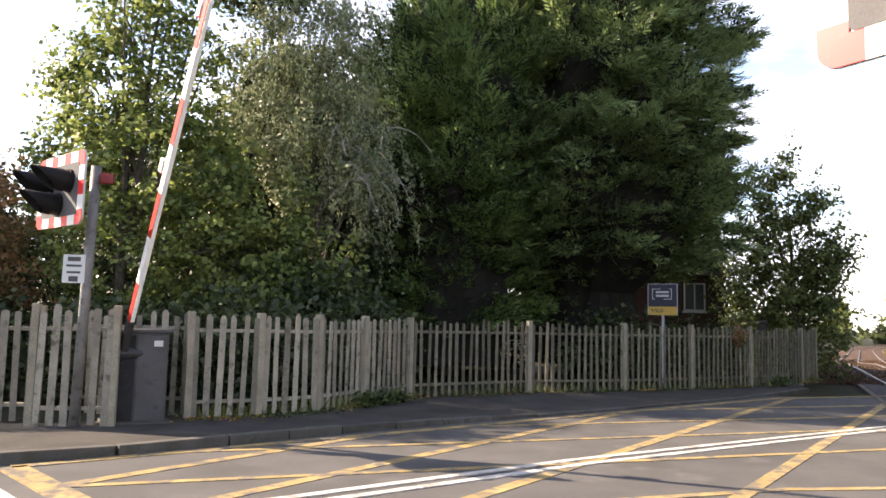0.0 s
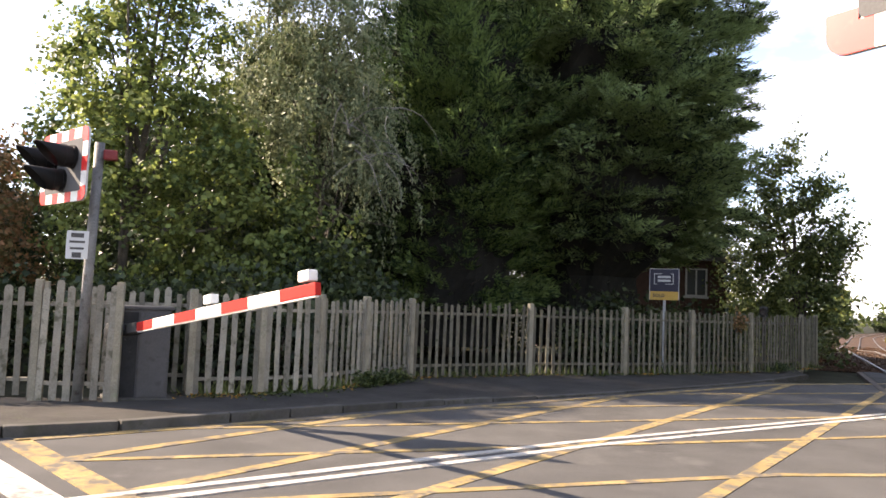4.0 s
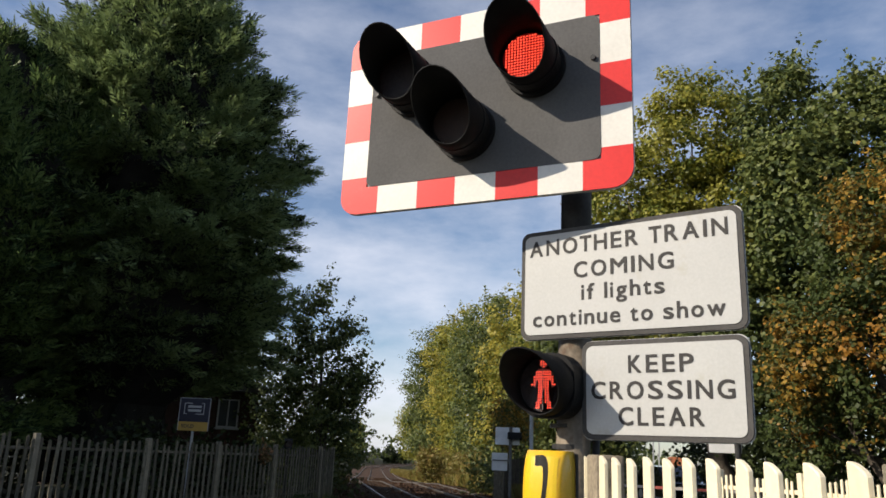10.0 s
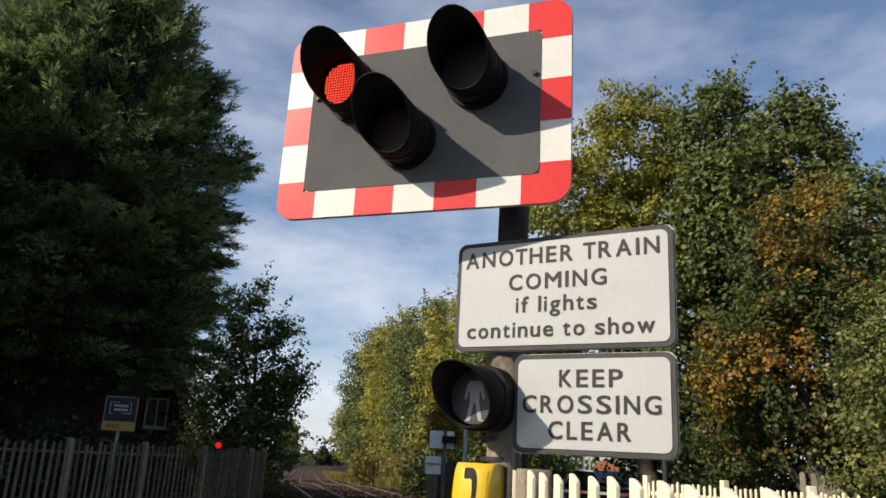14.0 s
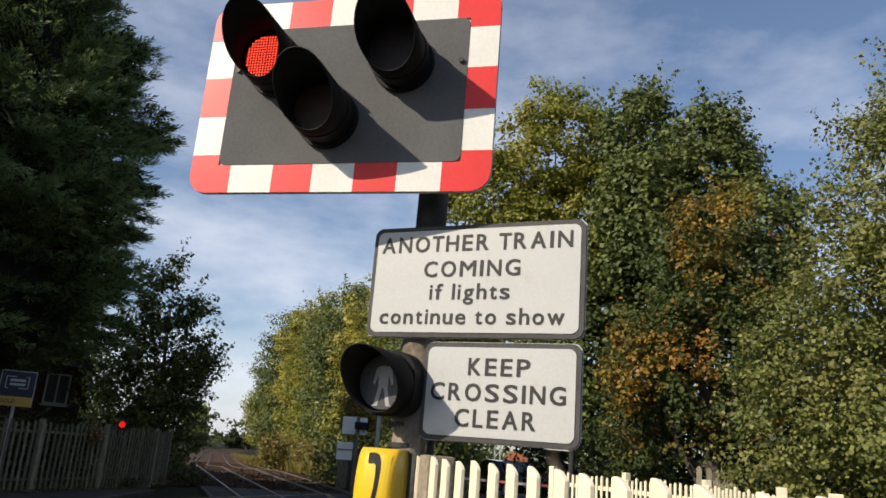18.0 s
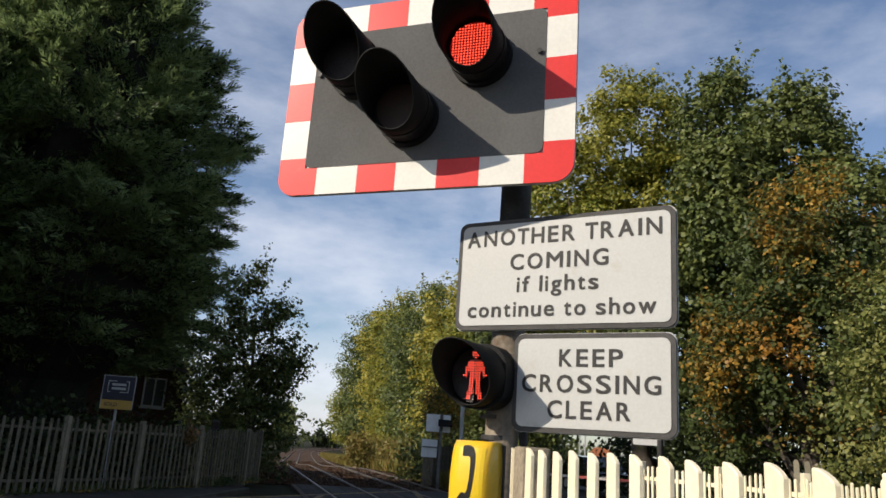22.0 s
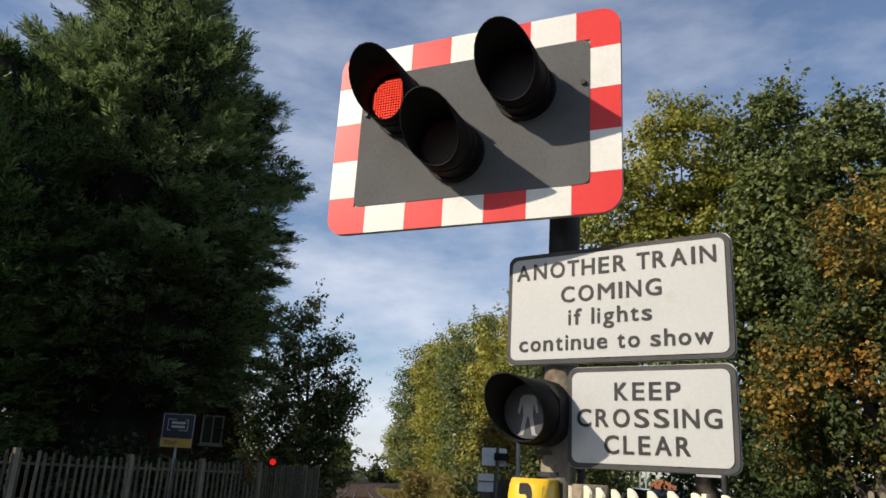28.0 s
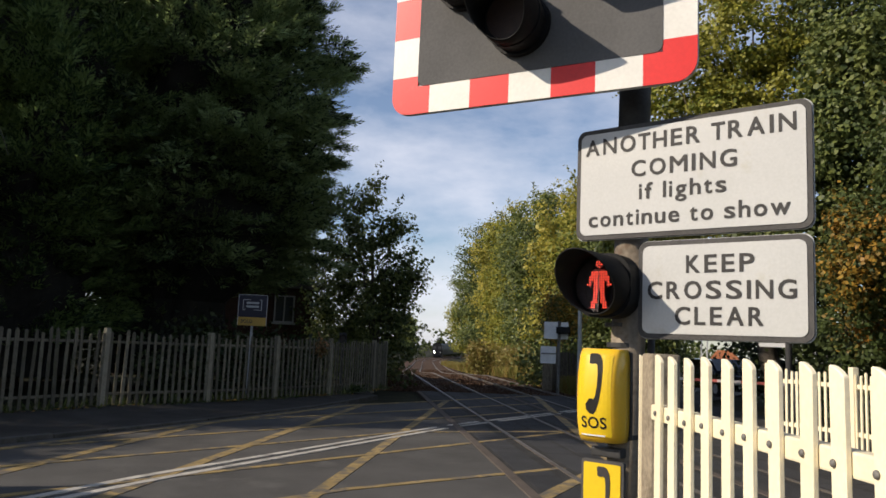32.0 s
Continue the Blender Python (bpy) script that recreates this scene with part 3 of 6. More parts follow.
def build_road():
    road = draped("road", lambda s: [on_road(s, lo + (hi - lo) * k) for hi, lo in [(8.9 - 0.54 * min(8, max(0, s - 14)) - 0.14 * max(0, s - 22), 2.0 - 4.5 * min(1, max(0, (s - 3.0) / 1.0)) + 4.5 * min(1, max(0, (s - 16) / 4)) - 0.14 * max(0, s - 20))] for k in (1, 0.7, 0.4, 0.2, 0)], -40, 90, 1.0, ASPHALT, 0.0)
    tagged(part("road", road, None), "dark grey asphalt road over the level crossing", "road", kind="structure")
    # the wider crossing surface round the rails, tree shade put into its colour
    wide = draped("crossing_surface", lambda s: [tuple(RAIL_AT + RAIL_DIR * s + RAIL_SIDE * k) for k in (-0.7, 0, 1.5, 3, 4.6, 7.5)], -6, 11.0, 0.5, CROSSING, 0.002)
    tagged(part("crossing_surface", wide, None), "asphalt surface between the rails of the crossing, coloured dark for tree shade", "road", kind="structure")
    near = slab([on_road(-30, 2.0), on_road(3.6, 2.0), on_road(3.6, -6), on_road(-30, -6)], -0.2, 0.1)
    tagged(part("pavement_near", near, PAVING), "dark asphalt footway beside the signal post", "pavement", kind="structure")
    fence_line = [(-12.5, 5.5), (-9.5, 7.0), (-4.8, 8.3), (-3.9, 8.8), (-3.3, 9.6), (-2.0, 10.9), (-1.2, 12.9), (0.87, 14.7), (2.78, 15.8), (5.98, 18.1), (8.0, 20.3)]
    bm = bmesh.new()
    inner = [bm.verts.new((x, y, kerb_top(x) - 0.004)) for x, y in KERB_LINE]
    outer = [bm.verts.new((x - 0.05, y + 0.3, 0.096)) for x, y in fence_line]
    under = [[bm.verts.new((v.co.x, v.co.y, -0.2)) for v in row] for row in (inner, outer)]
    for a, b in ((inner, outer), (under[0], inner), (outer, under[1])):
        for i in range(len(a) - 1):
            bm.faces.new((a[i], a[i + 1], b[i + 1], b[i]))
    bmesh.ops.recalc_face_normals(bm, faces=bm.faces)
    tagged(part("pavement_far", bm, PAVING), "dark asphalt footway along the fence", "pavement", kind="structure")


KERB_LINE = [(-11.0, 0.75), (-4.1, 6.78), (-3.3, 7.36), (-2.5, 8.2), (-1.5, 9.27), (-0.35, 10.42), (0.95, 11.55), (2.5, 12.95), (5.0, 15.35), (6.2, 16.7), (7.6, 18.5)]


def kerb_top(x):
    """The kerb drops towards the rails."""
    return 0.1 - 0.07 * min(max((x + 2.0) / 3.5, 0.0), 1.0)


def build_kerb():
    kerb = thing("kerb", "worn grey concrete kerb stones edging the far footway", "kerb", kind="structure")
    stone = mesh_of("kerb_stone", boxed(-0.44, 0.44, -0.065, 0.065, -0.2, 0.105, 0.012), KERB)
    for a, b in zip(KERB_LINE, KERB_LINE[1:]):
        a, b = Vector(a), Vector(b)
        count = max(1, round((b - a).length / 0.9))
        for i in range(count):
            p = a.lerp(b, (i + 0.5) / count)
            d = b - a
            part("kerb_stone", stone, None, kerb, at=Matrix.Translation((p.x, p.y, kerb_top(p.x) - 0.1)) @ Matrix.Rotation(math.atan2(d.y, d.x), 4, "Z") @ Matrix.Diagonal((d.length / count / 0.9, 1, 1, 1)))


BOX = [(-3.88, 6.65), (6.03, 15.85), (12.9, 19.2), (6.7, 7.9), (0.6, 3.1), (-2.1, 5.05)]


def half_planes(poly):
    mid = Vector((sum(p[0] for p in poly) / len(poly), sum(p[1] for p in poly) / len(poly)))
    out = []
    for i, p in enumerate(poly):
        q = poly[(i + 1) % len(poly)]
        a, b = q[1] - p[1], p[0] - q[0]
        c = a * p[0] + b * p[1]
        if a * mid.x + b * mid.y > c:
            a, b, c = -a, -b, -c
        out.append((a, b, c))
    return out


def build_markings():
    yellow = thing("box_junction_marking", "worn yellow criss-cross box marking on the crossing", "road marking", kind="structure")
    halves = half_planes(BOX)

    def stripe(a, b, w, mat, owner, inside=True, lift=0.006):
        poly = strip(a, b, w)
        if inside:
            for h in halves:
                poly = clip(poly, h)
                if len(poly) < 3:
                    return
        part("stripe", slab(poly, -0.004, lift), mat, owner)

    da, db = Vector((0.53, 0.848)), Vector((0.917, 0.4))
    for c in (-5.8, -4.55, -3.12, -1.5):
        p = Vector((da.y, -da.x)) * c
        stripe(p - da * 4, p + da * 30, 0.14, YELLOW_LINE, yellow, lift=0.006)
    # the long lines turn a little where they meet the rails
    for c, end, last in ((-5.25, 5.4, (5.75, 7.62)), (-6.72, 30, None), (-8.13, 9.2, (8.4, 10.95)), (-9.36, 30, None), (-10.7, 30, None)):
        p = Vector((db.y, -db.x)) * c
        stripe(p - db * 10, p + db * end, 0.1, YELLOW_LINE, yellow, lift=0.0075)
        if last:
            stripe(p + db * end, last, 0.1, YELLOW_LINE, yellow, lift=0.0075)
    for i, w in ((0, 0.13), (1, 0.13), (2, 0.16), (3, 0.16), (4, 0.2), (5, 0.24)):
        stripe(BOX[i], BOX[(i + 1) % len(BOX)], w, YELLOW_LINE, yellow, False, lift=0.009)
    white = thing("centre_line_marking", "double white centre lines and stop line on the asphalt", "road marking", kind="structure")
    for aside in (0.0, -0.25):
        for s0, n0, s1, n1 in ((-22, 5.28, 6.2, 5.26), (6.2, 5.26, 9.4, 5.03), (9.4, 5.03, 12.3, 4.8), (12.75, 4.75, 13.75, 4.57), (14.2, 4.48, 16.9, 3.97), (17.3, 3.9, 20.0, 3.5)):
            k0, k1 = (aside * (1 - 0.02 * max(0, q)) for q in (s0, s1))
            stripe(on_road(s0, n0 + k0), on_road(s1, n1 + k1), 0.095, WHITE_LINE, white, False, lift=0.0105)
    stripe((-4.3, 6.42), (-2.35, 4.72), 0.27, WHITE_LINE, white, False, lift=0.006)


def build_tracks():
    for off in (0.0, 2.62):
        track = thing("railway_track", "rusty ballasted railway track running away past the trees", "railway track", group="railway tracks", kind="structure")
        for g in (0.0, GAUGE):
            bm = bmesh.new()
            prev = None
            s = -30.0
            while s < 260:
                p = RAIL_AT + RAIL_DIR * s + RAIL_SIDE * (off + g) + RAIL_SIDE * (bend(s))
                z = fall(p.x, p.y)
                row = [bm.verts.new((p.x + RAIL_SIDE.x * w, p.y + RAIL_SIDE.y * w, z + h)) for w, h in ((-0.033, -0.1), (-0.033, 0.014), (0.033, 0.014), (0.033, -0.1))]
                if prev:
                    for i in range(3):
                        bm.faces.new((prev[i], prev[i + 1], row[i + 1], row[i]))
                prev = row
                s += 2.0 if s < 60 else 4.0
            bmesh.ops.recalc_face_normals(bm, faces=bm.faces)
            part("rail", bm, RAIL, track)
        sleeper = mesh_of("sleeper", boxed(-0.98, 0.98, -0.1, 0.1, -0.16, -0.012, 0.02), SLEEPER)
        turn = math.atan2(RAIL_SIDE.y, RAIL_SIDE.x)
        for i in range(70):
            s = 12.2 + i * 0.68
            p = RAIL_AT + RAIL_DIR * s + RAIL_SIDE * (off + GAUGE / 2 + bend(s))
            part("sleeper", sleeper, None, track, at=Matrix.Translation((p.x, p.y, fall(p.x, p.y) - 0.03)) @ Matrix.Rotation(turn, 4, "Z"))
    bed = draped("ballast_bed", lambda s: [tuple(RAIL_AT + RAIL_DIR * s + RAIL_SIDE * (k + bend(s))) for k in (-1.7, -0.6, 0.6, 1.9, 3.2, 4.4)], 11.5, 260, 1.5, BALLAST, -0.055)
    side = draped("ballast_bed", lambda s: [tuple(RAIL_AT + RAIL_DIR * s + RAIL_SIDE * k) for k in (-1.7, -0.6, 0.6, 1.9, 3.2, 4.4)], -40, -6, 1.7, BALLAST, -0.055)
    tagged(part("ballast_bed", side, None), "brown stone ballast bed beside the footway", "ballast", kind="structure")
    tagged(part("ballast_bed", bed, None), "brown stone ballast bed under the tracks", "ballast", kind="structure")
    rng = np.random.default_rng(5)
    k = 26000
    s = 11.6 + rng.uniform(0, 1, k) ** 1.6 * 45
    w = rng.uniform(-1.6, 4.3, k) + np.array([bend(a) for a in s])
    x = RAIL_AT.x + RAIL_DIR.x * s + RAIL_SIDE.x * w
    y = RAIL_AT.y + RAIL_DIR.y * s + RAIL_SIDE.y * w
    z = np.array([fall(a, b) for a, b in zip(x, y)]) - 0.045
    stones = part("ballast_stones", quads("ballast_stones", leaf_quads(rng, np.stack([x, y, z], 1), 0.075, up=0.8), STONES), None)
    tagged(stones, "loose brown ballast stones between the sleepers", "gravel", kind="stuff")
    # dark edge panels of the crossing
    deck = thing("crossing_deck", "dark rubber crossing panels laid beside the rails", "crossing deck", kind="structure")
    panel = mesh_of("panel", boxed(-0.2, 0.2, -0.88, 0.88, -0.1, 0.004, 0.01), PANEL)
    turn = math.atan2(RAIL_DIR.y, RAIL_DIR.x) - math.pi / 2
    for off in (-0.37, 0.33, 0.78, 1.47, 2.25, 2.95, 3.4, 4.09):
        for i in range(9):
            p = RAIL_AT + RAIL_DIR * (-4.2 + i * 1.8) + RAIL_SIDE * off
            part("panel", panel, None, deck, at=Matrix.Translation((p.x, p.y, fall(p.x, p.y))) @ Matrix.Rotation(turn, 4, "Z"))
    edge = mesh_of("edge_beam", boxed(-0.06, 0.06, -8.2, 8.2, -0.1, 0.012, 0.01), SLEEPER)
    for off in (-0.69, 1.83, 4.43):
        p = RAIL_AT + RAIL_DIR * 2.6 + RAIL_SIDE * off
        part("edge_beam", edge, None, deck, "pale concrete edge beam", at=Matrix.Translation((p.x, p.y, 0)) @ Matrix.Rotation(turn, 4, "Z"))


# ---- fences ----
NEAR = []


def paling(w, h, t, tip, mat, name="pale"):
    """One pale, its top cut round or sloped."""
    bm = flat_shape([(-w / 2, 0), (w / 2, 0), (w / 2, h - tip), (w * 0.2, h), (-w * 0.2, h), (-w / 2, h - tip * 0.8)], t)
    return mesh_of(name, bm, mat)


def run_fence(name, label, line, pale, gap, post, rails, base, lean=0.02, seed=3, group="", peeled_or_sunlit=(0, ())):
    """Pales along a line of ground points, with posts and rails behind them; the first stretches may take paler pales,
    peeling or coloured as sunlit.
    """
    rng = random.Random(seed)
    fence = thing(name, label, "fence", group=group)
    plain = pale if isinstance(pale, (list, tuple)) else [pale]
    for j, (a, b) in enumerate(zip(line, line[1:])):
        meshes = peeled_or_sunlit[1] if j < peeled_or_sunlit[0] else plain
        a, b = Vector(a), Vector(b)
        d = b - a
        turn = Matrix.Rotation(math.atan2(d.y, d.x), 4, "Z")
        count = max(1, round(d.length / gap))
        for i in range(count):
            p = a.lerp(b, (i + 0.5) / count)
            m = Matrix.Translation((p.x, p.y, base + fall(p.x, p.y) + rng.uniform(-0.02, 0.02))) @ turn
            m = m @ Matrix.Rotation(rng.gauss(0, lean), 4, "Y") @ Matrix.Diagonal((rng.uniform(0.9, 1.1), 1, rng.uniform(0.975, 1.02), 1))
            part("pale", rng.choice(meshes), None, fence, at=m)
        for z, h, t in rails:
            bm = boxed(-d.length / 2 - 0.02, d.length / 2 + 0.02, 0.004, 0.004 + t, z, z + h, 0.005)
            mid = a.lerp(b, 0.5)
            part("rail", bm, meshes[0].materials[0], fence, at=Matrix.Translation((mid.x, mid.y, base + fall(mid.x, mid.y))) @ turn)
        if post:
            m = Matrix.Translation((a.x, a.y, base + fall(a.x, a.y))) @ turn
            part("post", post, None, fence, at=m)
    if post:
        p = line[-1]
        part("post", post, None, fence, at=Matrix.Translation((*p, base + fall(*p))) @ turn)
    return fence


FENCE = [(-3.45, 9.42), (-2.7, 9.9), (-2.07, 10.55), (-1.62, 11.66), (-1.06, 12.84), (1.0, 14.48), (2.92, 15.48), (4.5, 16.57), (6.08, 17.67), (7.94, 19.61), (8.75, 20.77)]


def build_fences():
    old = [paling(0.056, 1.27, 0.018, 0.03, OLD_PALE), paling(0.052, 1.24, 0.018, 0.012, OLD_PALE), paling(0.06, 1.29, 0.018, 0.05, OLD_PALE)]
    bare = [paling(0.07, 1.27, 0.018, 0.03, PEELED_PALE), paling(0.064, 1.24, 0.018, 0.012, PEELED_PALE), paling(0.074, 1.29, 0.018, 0.05, PEELED_PALE)]
    post = mesh_of("post", boxed(-0.045, 0.045, -0.03, 0.07, -0.1, 1.32, 0.012), OLD_POST)
    rails = ((1.06, 0.045, 0.04), (0.17, 0.045, 0.04))
    run_fence("picket_fence", "long weathered off-white picket fence beside the railway", FENCE, old, 0.147, post, rails, 0.1, 0.014, 3, peeled_or_sunlit=(4, bare))
    wide = [paling(0.084, 1.33, 0.02, 0.03, PEELED_PALE), paling(0.076, 1.3, 0.02, 0.015, PEELED_PALE)]
    thick = mesh_of("post", boxed(-0.04, 0.04, -0.03, 0.06, -0.1, 1.36, 0.012), OLD_POST)
    run_fence("picket_fence", "short weathered picket panel beside the barrier cabinet", [(-4.82, 8.35), (-3.98, 8.57)], wide, 0.155, thick, rails, 0.1, 0.015, 4)
    run_fence("picket_fence", "weathered picket fence behind the barrier signal", [(-9.6, 7.35), (-7.2, 8.15), (-5.05, 8.85)], wide, 0.16, thick, rails, 0.08, 0.015, 5)
    run_fence("picket_fence", "weathered picket fence behind the barrier cabinet", [(-4.95, 9.4), (-3.5, 9.62)], bare, 0.142, None, rails, 0.12, 0.012, 12)
    # cream fence beside the camera
    near = thing("picket_fence", "cream painted picket fence with bolted rail", "fence")
    NEAR.append(near)
    a, d = Vector((2.298, 2.176)), Vector((-0.0531, -0.1293))
    turn = Matrix.Rotation(math.atan2(d.y, d.x), 4, "Z")
    bm = flat_shape([(-0.014, -0.37), (0.04, -0.37), (0.04, 1.25), (0.03, 1.259), (0.016, 1.267), (0.0, 1.273), (-0.014, 1.275)], 0.016)
    bmesh.ops.bevel(bm, geom=[e for e in bm.edges], offset=0.003, segments=1, affect="EDGES")
    pale = mesh_of("pale", bm, WHITE_WOOD)
    bolt_bm = bmesh.new()
    bmesh.ops.create_uvsphere(bolt_bm, u_segments=10, v_segments=6, radius=0.0095, matrix=Matrix.Diagonal((1, 0.6, 1, 1)))
    bolt = mesh_of("bolt", bolt_bm, POST_GREY, True)
    rng = random.Random(6)
    for i in range(0, 18):
        p = a + d * i
        ob = part("pale", pale, None, near, at=Matrix.Translation((p.x, p.y, 0.1 + rng.uniform(-0.004, 0.004))) @ turn @ Matrix.Rotation(rng.gauss(0, 0.006), 4, "Y"))
        part("bolt", bolt, None, ob, "grey domed bolt", at=pose(0.0, -0.019, 1.066))
    mid, length = a + d * 8.2, d.length * 18
    for z in (1.038, -0.1):
        part("rail", boxed(-length / 2, length / 2, 0.001, 0.05, z, z + 0.056, 0.006), WHITE_WOOD, near, at=Matrix.Translation((mid.x, mid.y, 0.1)) @ turn)
    p = a - d * 0.75
    bm = boxed(-0.1, 0.02, 0.0, 0.11, -0.4, 1.28, 0.012)
    part("post", bm, TAN_WOOD, near, "old bare timber post", at=Matrix.Translation((p.x, p.y, 0.1)) @ turn)
    p = a - d * 1.5
    part("pale", pale, None, near, at=Matrix.Translation((p.x, p.y, 0.1)) @ turn @ Matrix.Rotation(radians(75), 4, "Z") @ Matrix.Diagonal((0.5, 1, 1, 1)))
    p = a + d * 10.9 + Vector((0.16, -0.05))
    part("end_board", boxed(-0.02, 0.5, -0.03, 0.03, -0.37, 1.262, 0.01), WHITE_WOOD, near, at=Matrix.Translation((p.x, p.y, 0.1)) @ turn)
    # cream fence over the tracks
    small = paling(0.048, 1.16, 0.02, 0.03, WHITE_WOOD)
    tall = mesh_of("post", boxed(-0.06, 0.06, -0.05, 0.05, -0.1, 1.25, 0.01), WHITE_WOOD)
    run_fence("picket_fence", "cream painted picket fence across the tracks", [(11.6, 9.7), (11.35, 7.9), (10.6, 6.0), (9.3, 4.3), (7.6, 3.0)], small, 0.125, tall, ((0.92, 0.07, 0.04), (0.2, 0.07, 0.04)), 0.06, 0.006, 8)
    grey = paling(0.09, 1.3, 0.02, 0.02, GREY_WOOD)
    # The first stretch is paler: sunlight on it is put into the wood colour.
    run_fence("picket_fence", "grey timber fence beside the far sign", [(14.6, 21.4), (15.25, 21.79), (16.6, 22.6), (19, 23.4)], grey, 0.13, None, ((0.9, 0.07, 0.04), (0.2, 0.07, 0.04)), 0.0, 0.02, 9, peeled_or_sunlit=(1, [paling(0.1, 1.3, 0.02, 0.02, TAN_WOOD)]))
    # Bare wood in the pale post colour, which stands for sun on it.
    run_fence("board_fence", "grey bare timber fence under the trees", [(13.85, 8.1), (14.2, 7.55)], paling(0.1, 1.5, 0.02, 0.05, OLD_POST), 0.125, None, ((1.2, 0.08, 0.04),), 0.0, 0.02, 10)


# ---- signals ----
def tube_hood(r, long, short, seg=28, thick=0.006, flare=1.0):
    """A lamp hood open towards -y: long at the top, cut back below."""
    bm = bmesh.new()
    rings = []
    for rr, inner in ((r, False), (r - thick, True)):
        base, rim = [], []
        for i in range(seg):
            a = 2 * math.pi * i / seg
            k = (math.sin(a) + 1) / 2
            reach = short + (long - short) * k ** 1.05
            base.append(bm.verts.new((rr * math.cos(a), 0, rr * math.sin(a))))
            f = 1 + (flare - 1) * reach / long
            rim.append(bm.verts.new((rr * f * math.cos(a), -reach, rr * f * math.sin(a))))
        rings.append((base, rim))
    (ob, orim), (ib, irim) = rings
    for i in range(seg):
        j = (i + 1) % seg
        bm.faces.new((ob[i], ob[j], orim[j], orim[i]))
        bm.faces.new((ib[j], ib[i], irim[i], irim[j]))
        bm.faces.new((orim[i], orim[j], irim[j], irim[i]))
    bmesh.ops.recalc_face_normals(bm, faces=bm.faces)
    return mesh_of("hood", bm, HOOD, True)


def disc(r, y0, y1, seg=28):
    return rod(bmesh.new(), (0, y0, 0), (0, y1, 0), r, r, seg)


def led_dots(r, pitch, y, keep, size=0.0045):
    """A field of small lit dots on a lens."""
    out = []
    k = int(r / pitch) + 1
    for i in range(-k, k + 1):
        for j in range(-k, k + 1):
            x, z = i * pitch, j * pitch
            if keep(x, z):
                out.append([(x + size * math.cos(a), y, z + size * math.sin(a)) for a in [math.pi / 3 * q for q in range(6)]])
    return quads("led_dots", np.array(out), LED_DOT, 6)


SHUTTERS = []


def lamp(parent, name, x, z, r, long, short, lit, phase, swing=0.0):
    """A hooded lamp on a backboard. Lit ones have an added thin dark disc that stands for the unlit lens; it turns on
    its upright axis to show the light in turn.
    """
    unit_ob = new(name)
    unit_ob.parent = parent
    unit_ob.matrix_basis = pose(x, -0.003, z)
    bm = bmesh.new()
    rod(bm, (0, 0, 0), (0, -0.03, 0), r * 1.08, r * 1.08, 28)
    rod(bm, (0, -0.03, 0), (0, -0.09, 0), r * 0.97, r * 1.0, 28)
    rod(bm, (0, -0.09, 0), (0, -0.115, 0), r * 1.04, r * 1.04, 28)
    part("housing", bm, HOOD, unit_ob)
    part("hood", tube_hood(r, long, short), None, unit_ob, at=pose(0, -0.105, 0))
    part("lens", disc(r * 0.83, -0.115, -0.13), LED_RED if lit else LENS_AMBER, unit_ob, "glowing red lens" if lit else "unlit amber lens")
    if lit:
        rr = r * 0.81
        part("led_dots", led_dots(rr, 0.0135, -0.132, lambda a, c: a * a + c * c < rr * rr, 0.005), None, unit_ob)
        # Added disc in the unlit lens colour; turning it imitates the lamp's flashing.
        flap = part("lens_flap", disc(r * 0.93, 0.0003, -0.0003), LENS_DARK, unit_ob, "added thin disc that blanks the lens between flashes", at=pose(0, -0.137, 0))
        SHUTTERS.append((flap, swing, phase, 0.0))
    return unit_ob


def striped_board(parent, x0, x1, z0, z1, ix0, ix1, iz0, iz1, xs_low, xs_top, zs, depth=0.02, r=0.09):
    """A grey backboard inside a red and white chequered border."""
    bm = rounded_plate(x1 - x0, z1 - z0, r, depth)
    part("backing", bm, SIGN_BACK, parent, at=pose((x0 + x1) / 2, 0.03, (z0 + z1) / 2))

    def cell(a, b, c, d, mat, corner=None):
        pts = [(a, c), (b, c), (b, d), (a, d)]
        if corner is not None:
            cx = a + r if corner in (0, 3) else b - r
            cz = c + r if corner in (0, 1) else d - r
            start = (180, 270, 0, 90)[corner]
            arc = [(cx + r * math.cos(radians(start + 15 * i)), cz + r * math.sin(radians(start + 15 * i))) for i in range(7)]
            pts = pts[:corner] + arc + pts[corner + 1:]
        part("border_panel", flat_shape(pts, 0.006), mat, parent, "red border panel" if mat is RED else "white border panel", at=pose(0, 0.008, 0))

    for row, (c, d), corners in ((xs_low, (z0, iz0), (0, 1)), (xs_top, (iz1, z1), (3, 2))):
        cuts = [x0, *row, x1]
        for i, (a, b) in enumerate(zip(cuts, cuts[1:])):
            end = 0 if i == 0 else 1 if i == len(cuts) - 2 else None
            cell(a, b, c, d, RED if i % 2 == 0 else WHITE, None if end is None else corners[end])
    for a, b in ((x0, ix0), (ix1, x1)):
        cuts = [iz0, *zs, iz1]
        for i, (c, d) in enumerate(zip(cuts, cuts[1:])):
            cell(a, b, c, d, RED if i % 2 == 0 else WHITE)
    bm = rounded_plate(ix1 - ix0, iz1 - iz0, 0.035, 0.004)
    part("panel", bm, BOARD_GREY, parent, "matt dark grey panel", at=pose((ix0 + ix1) / 2, 0.0035, (iz0 + iz1) / 2))


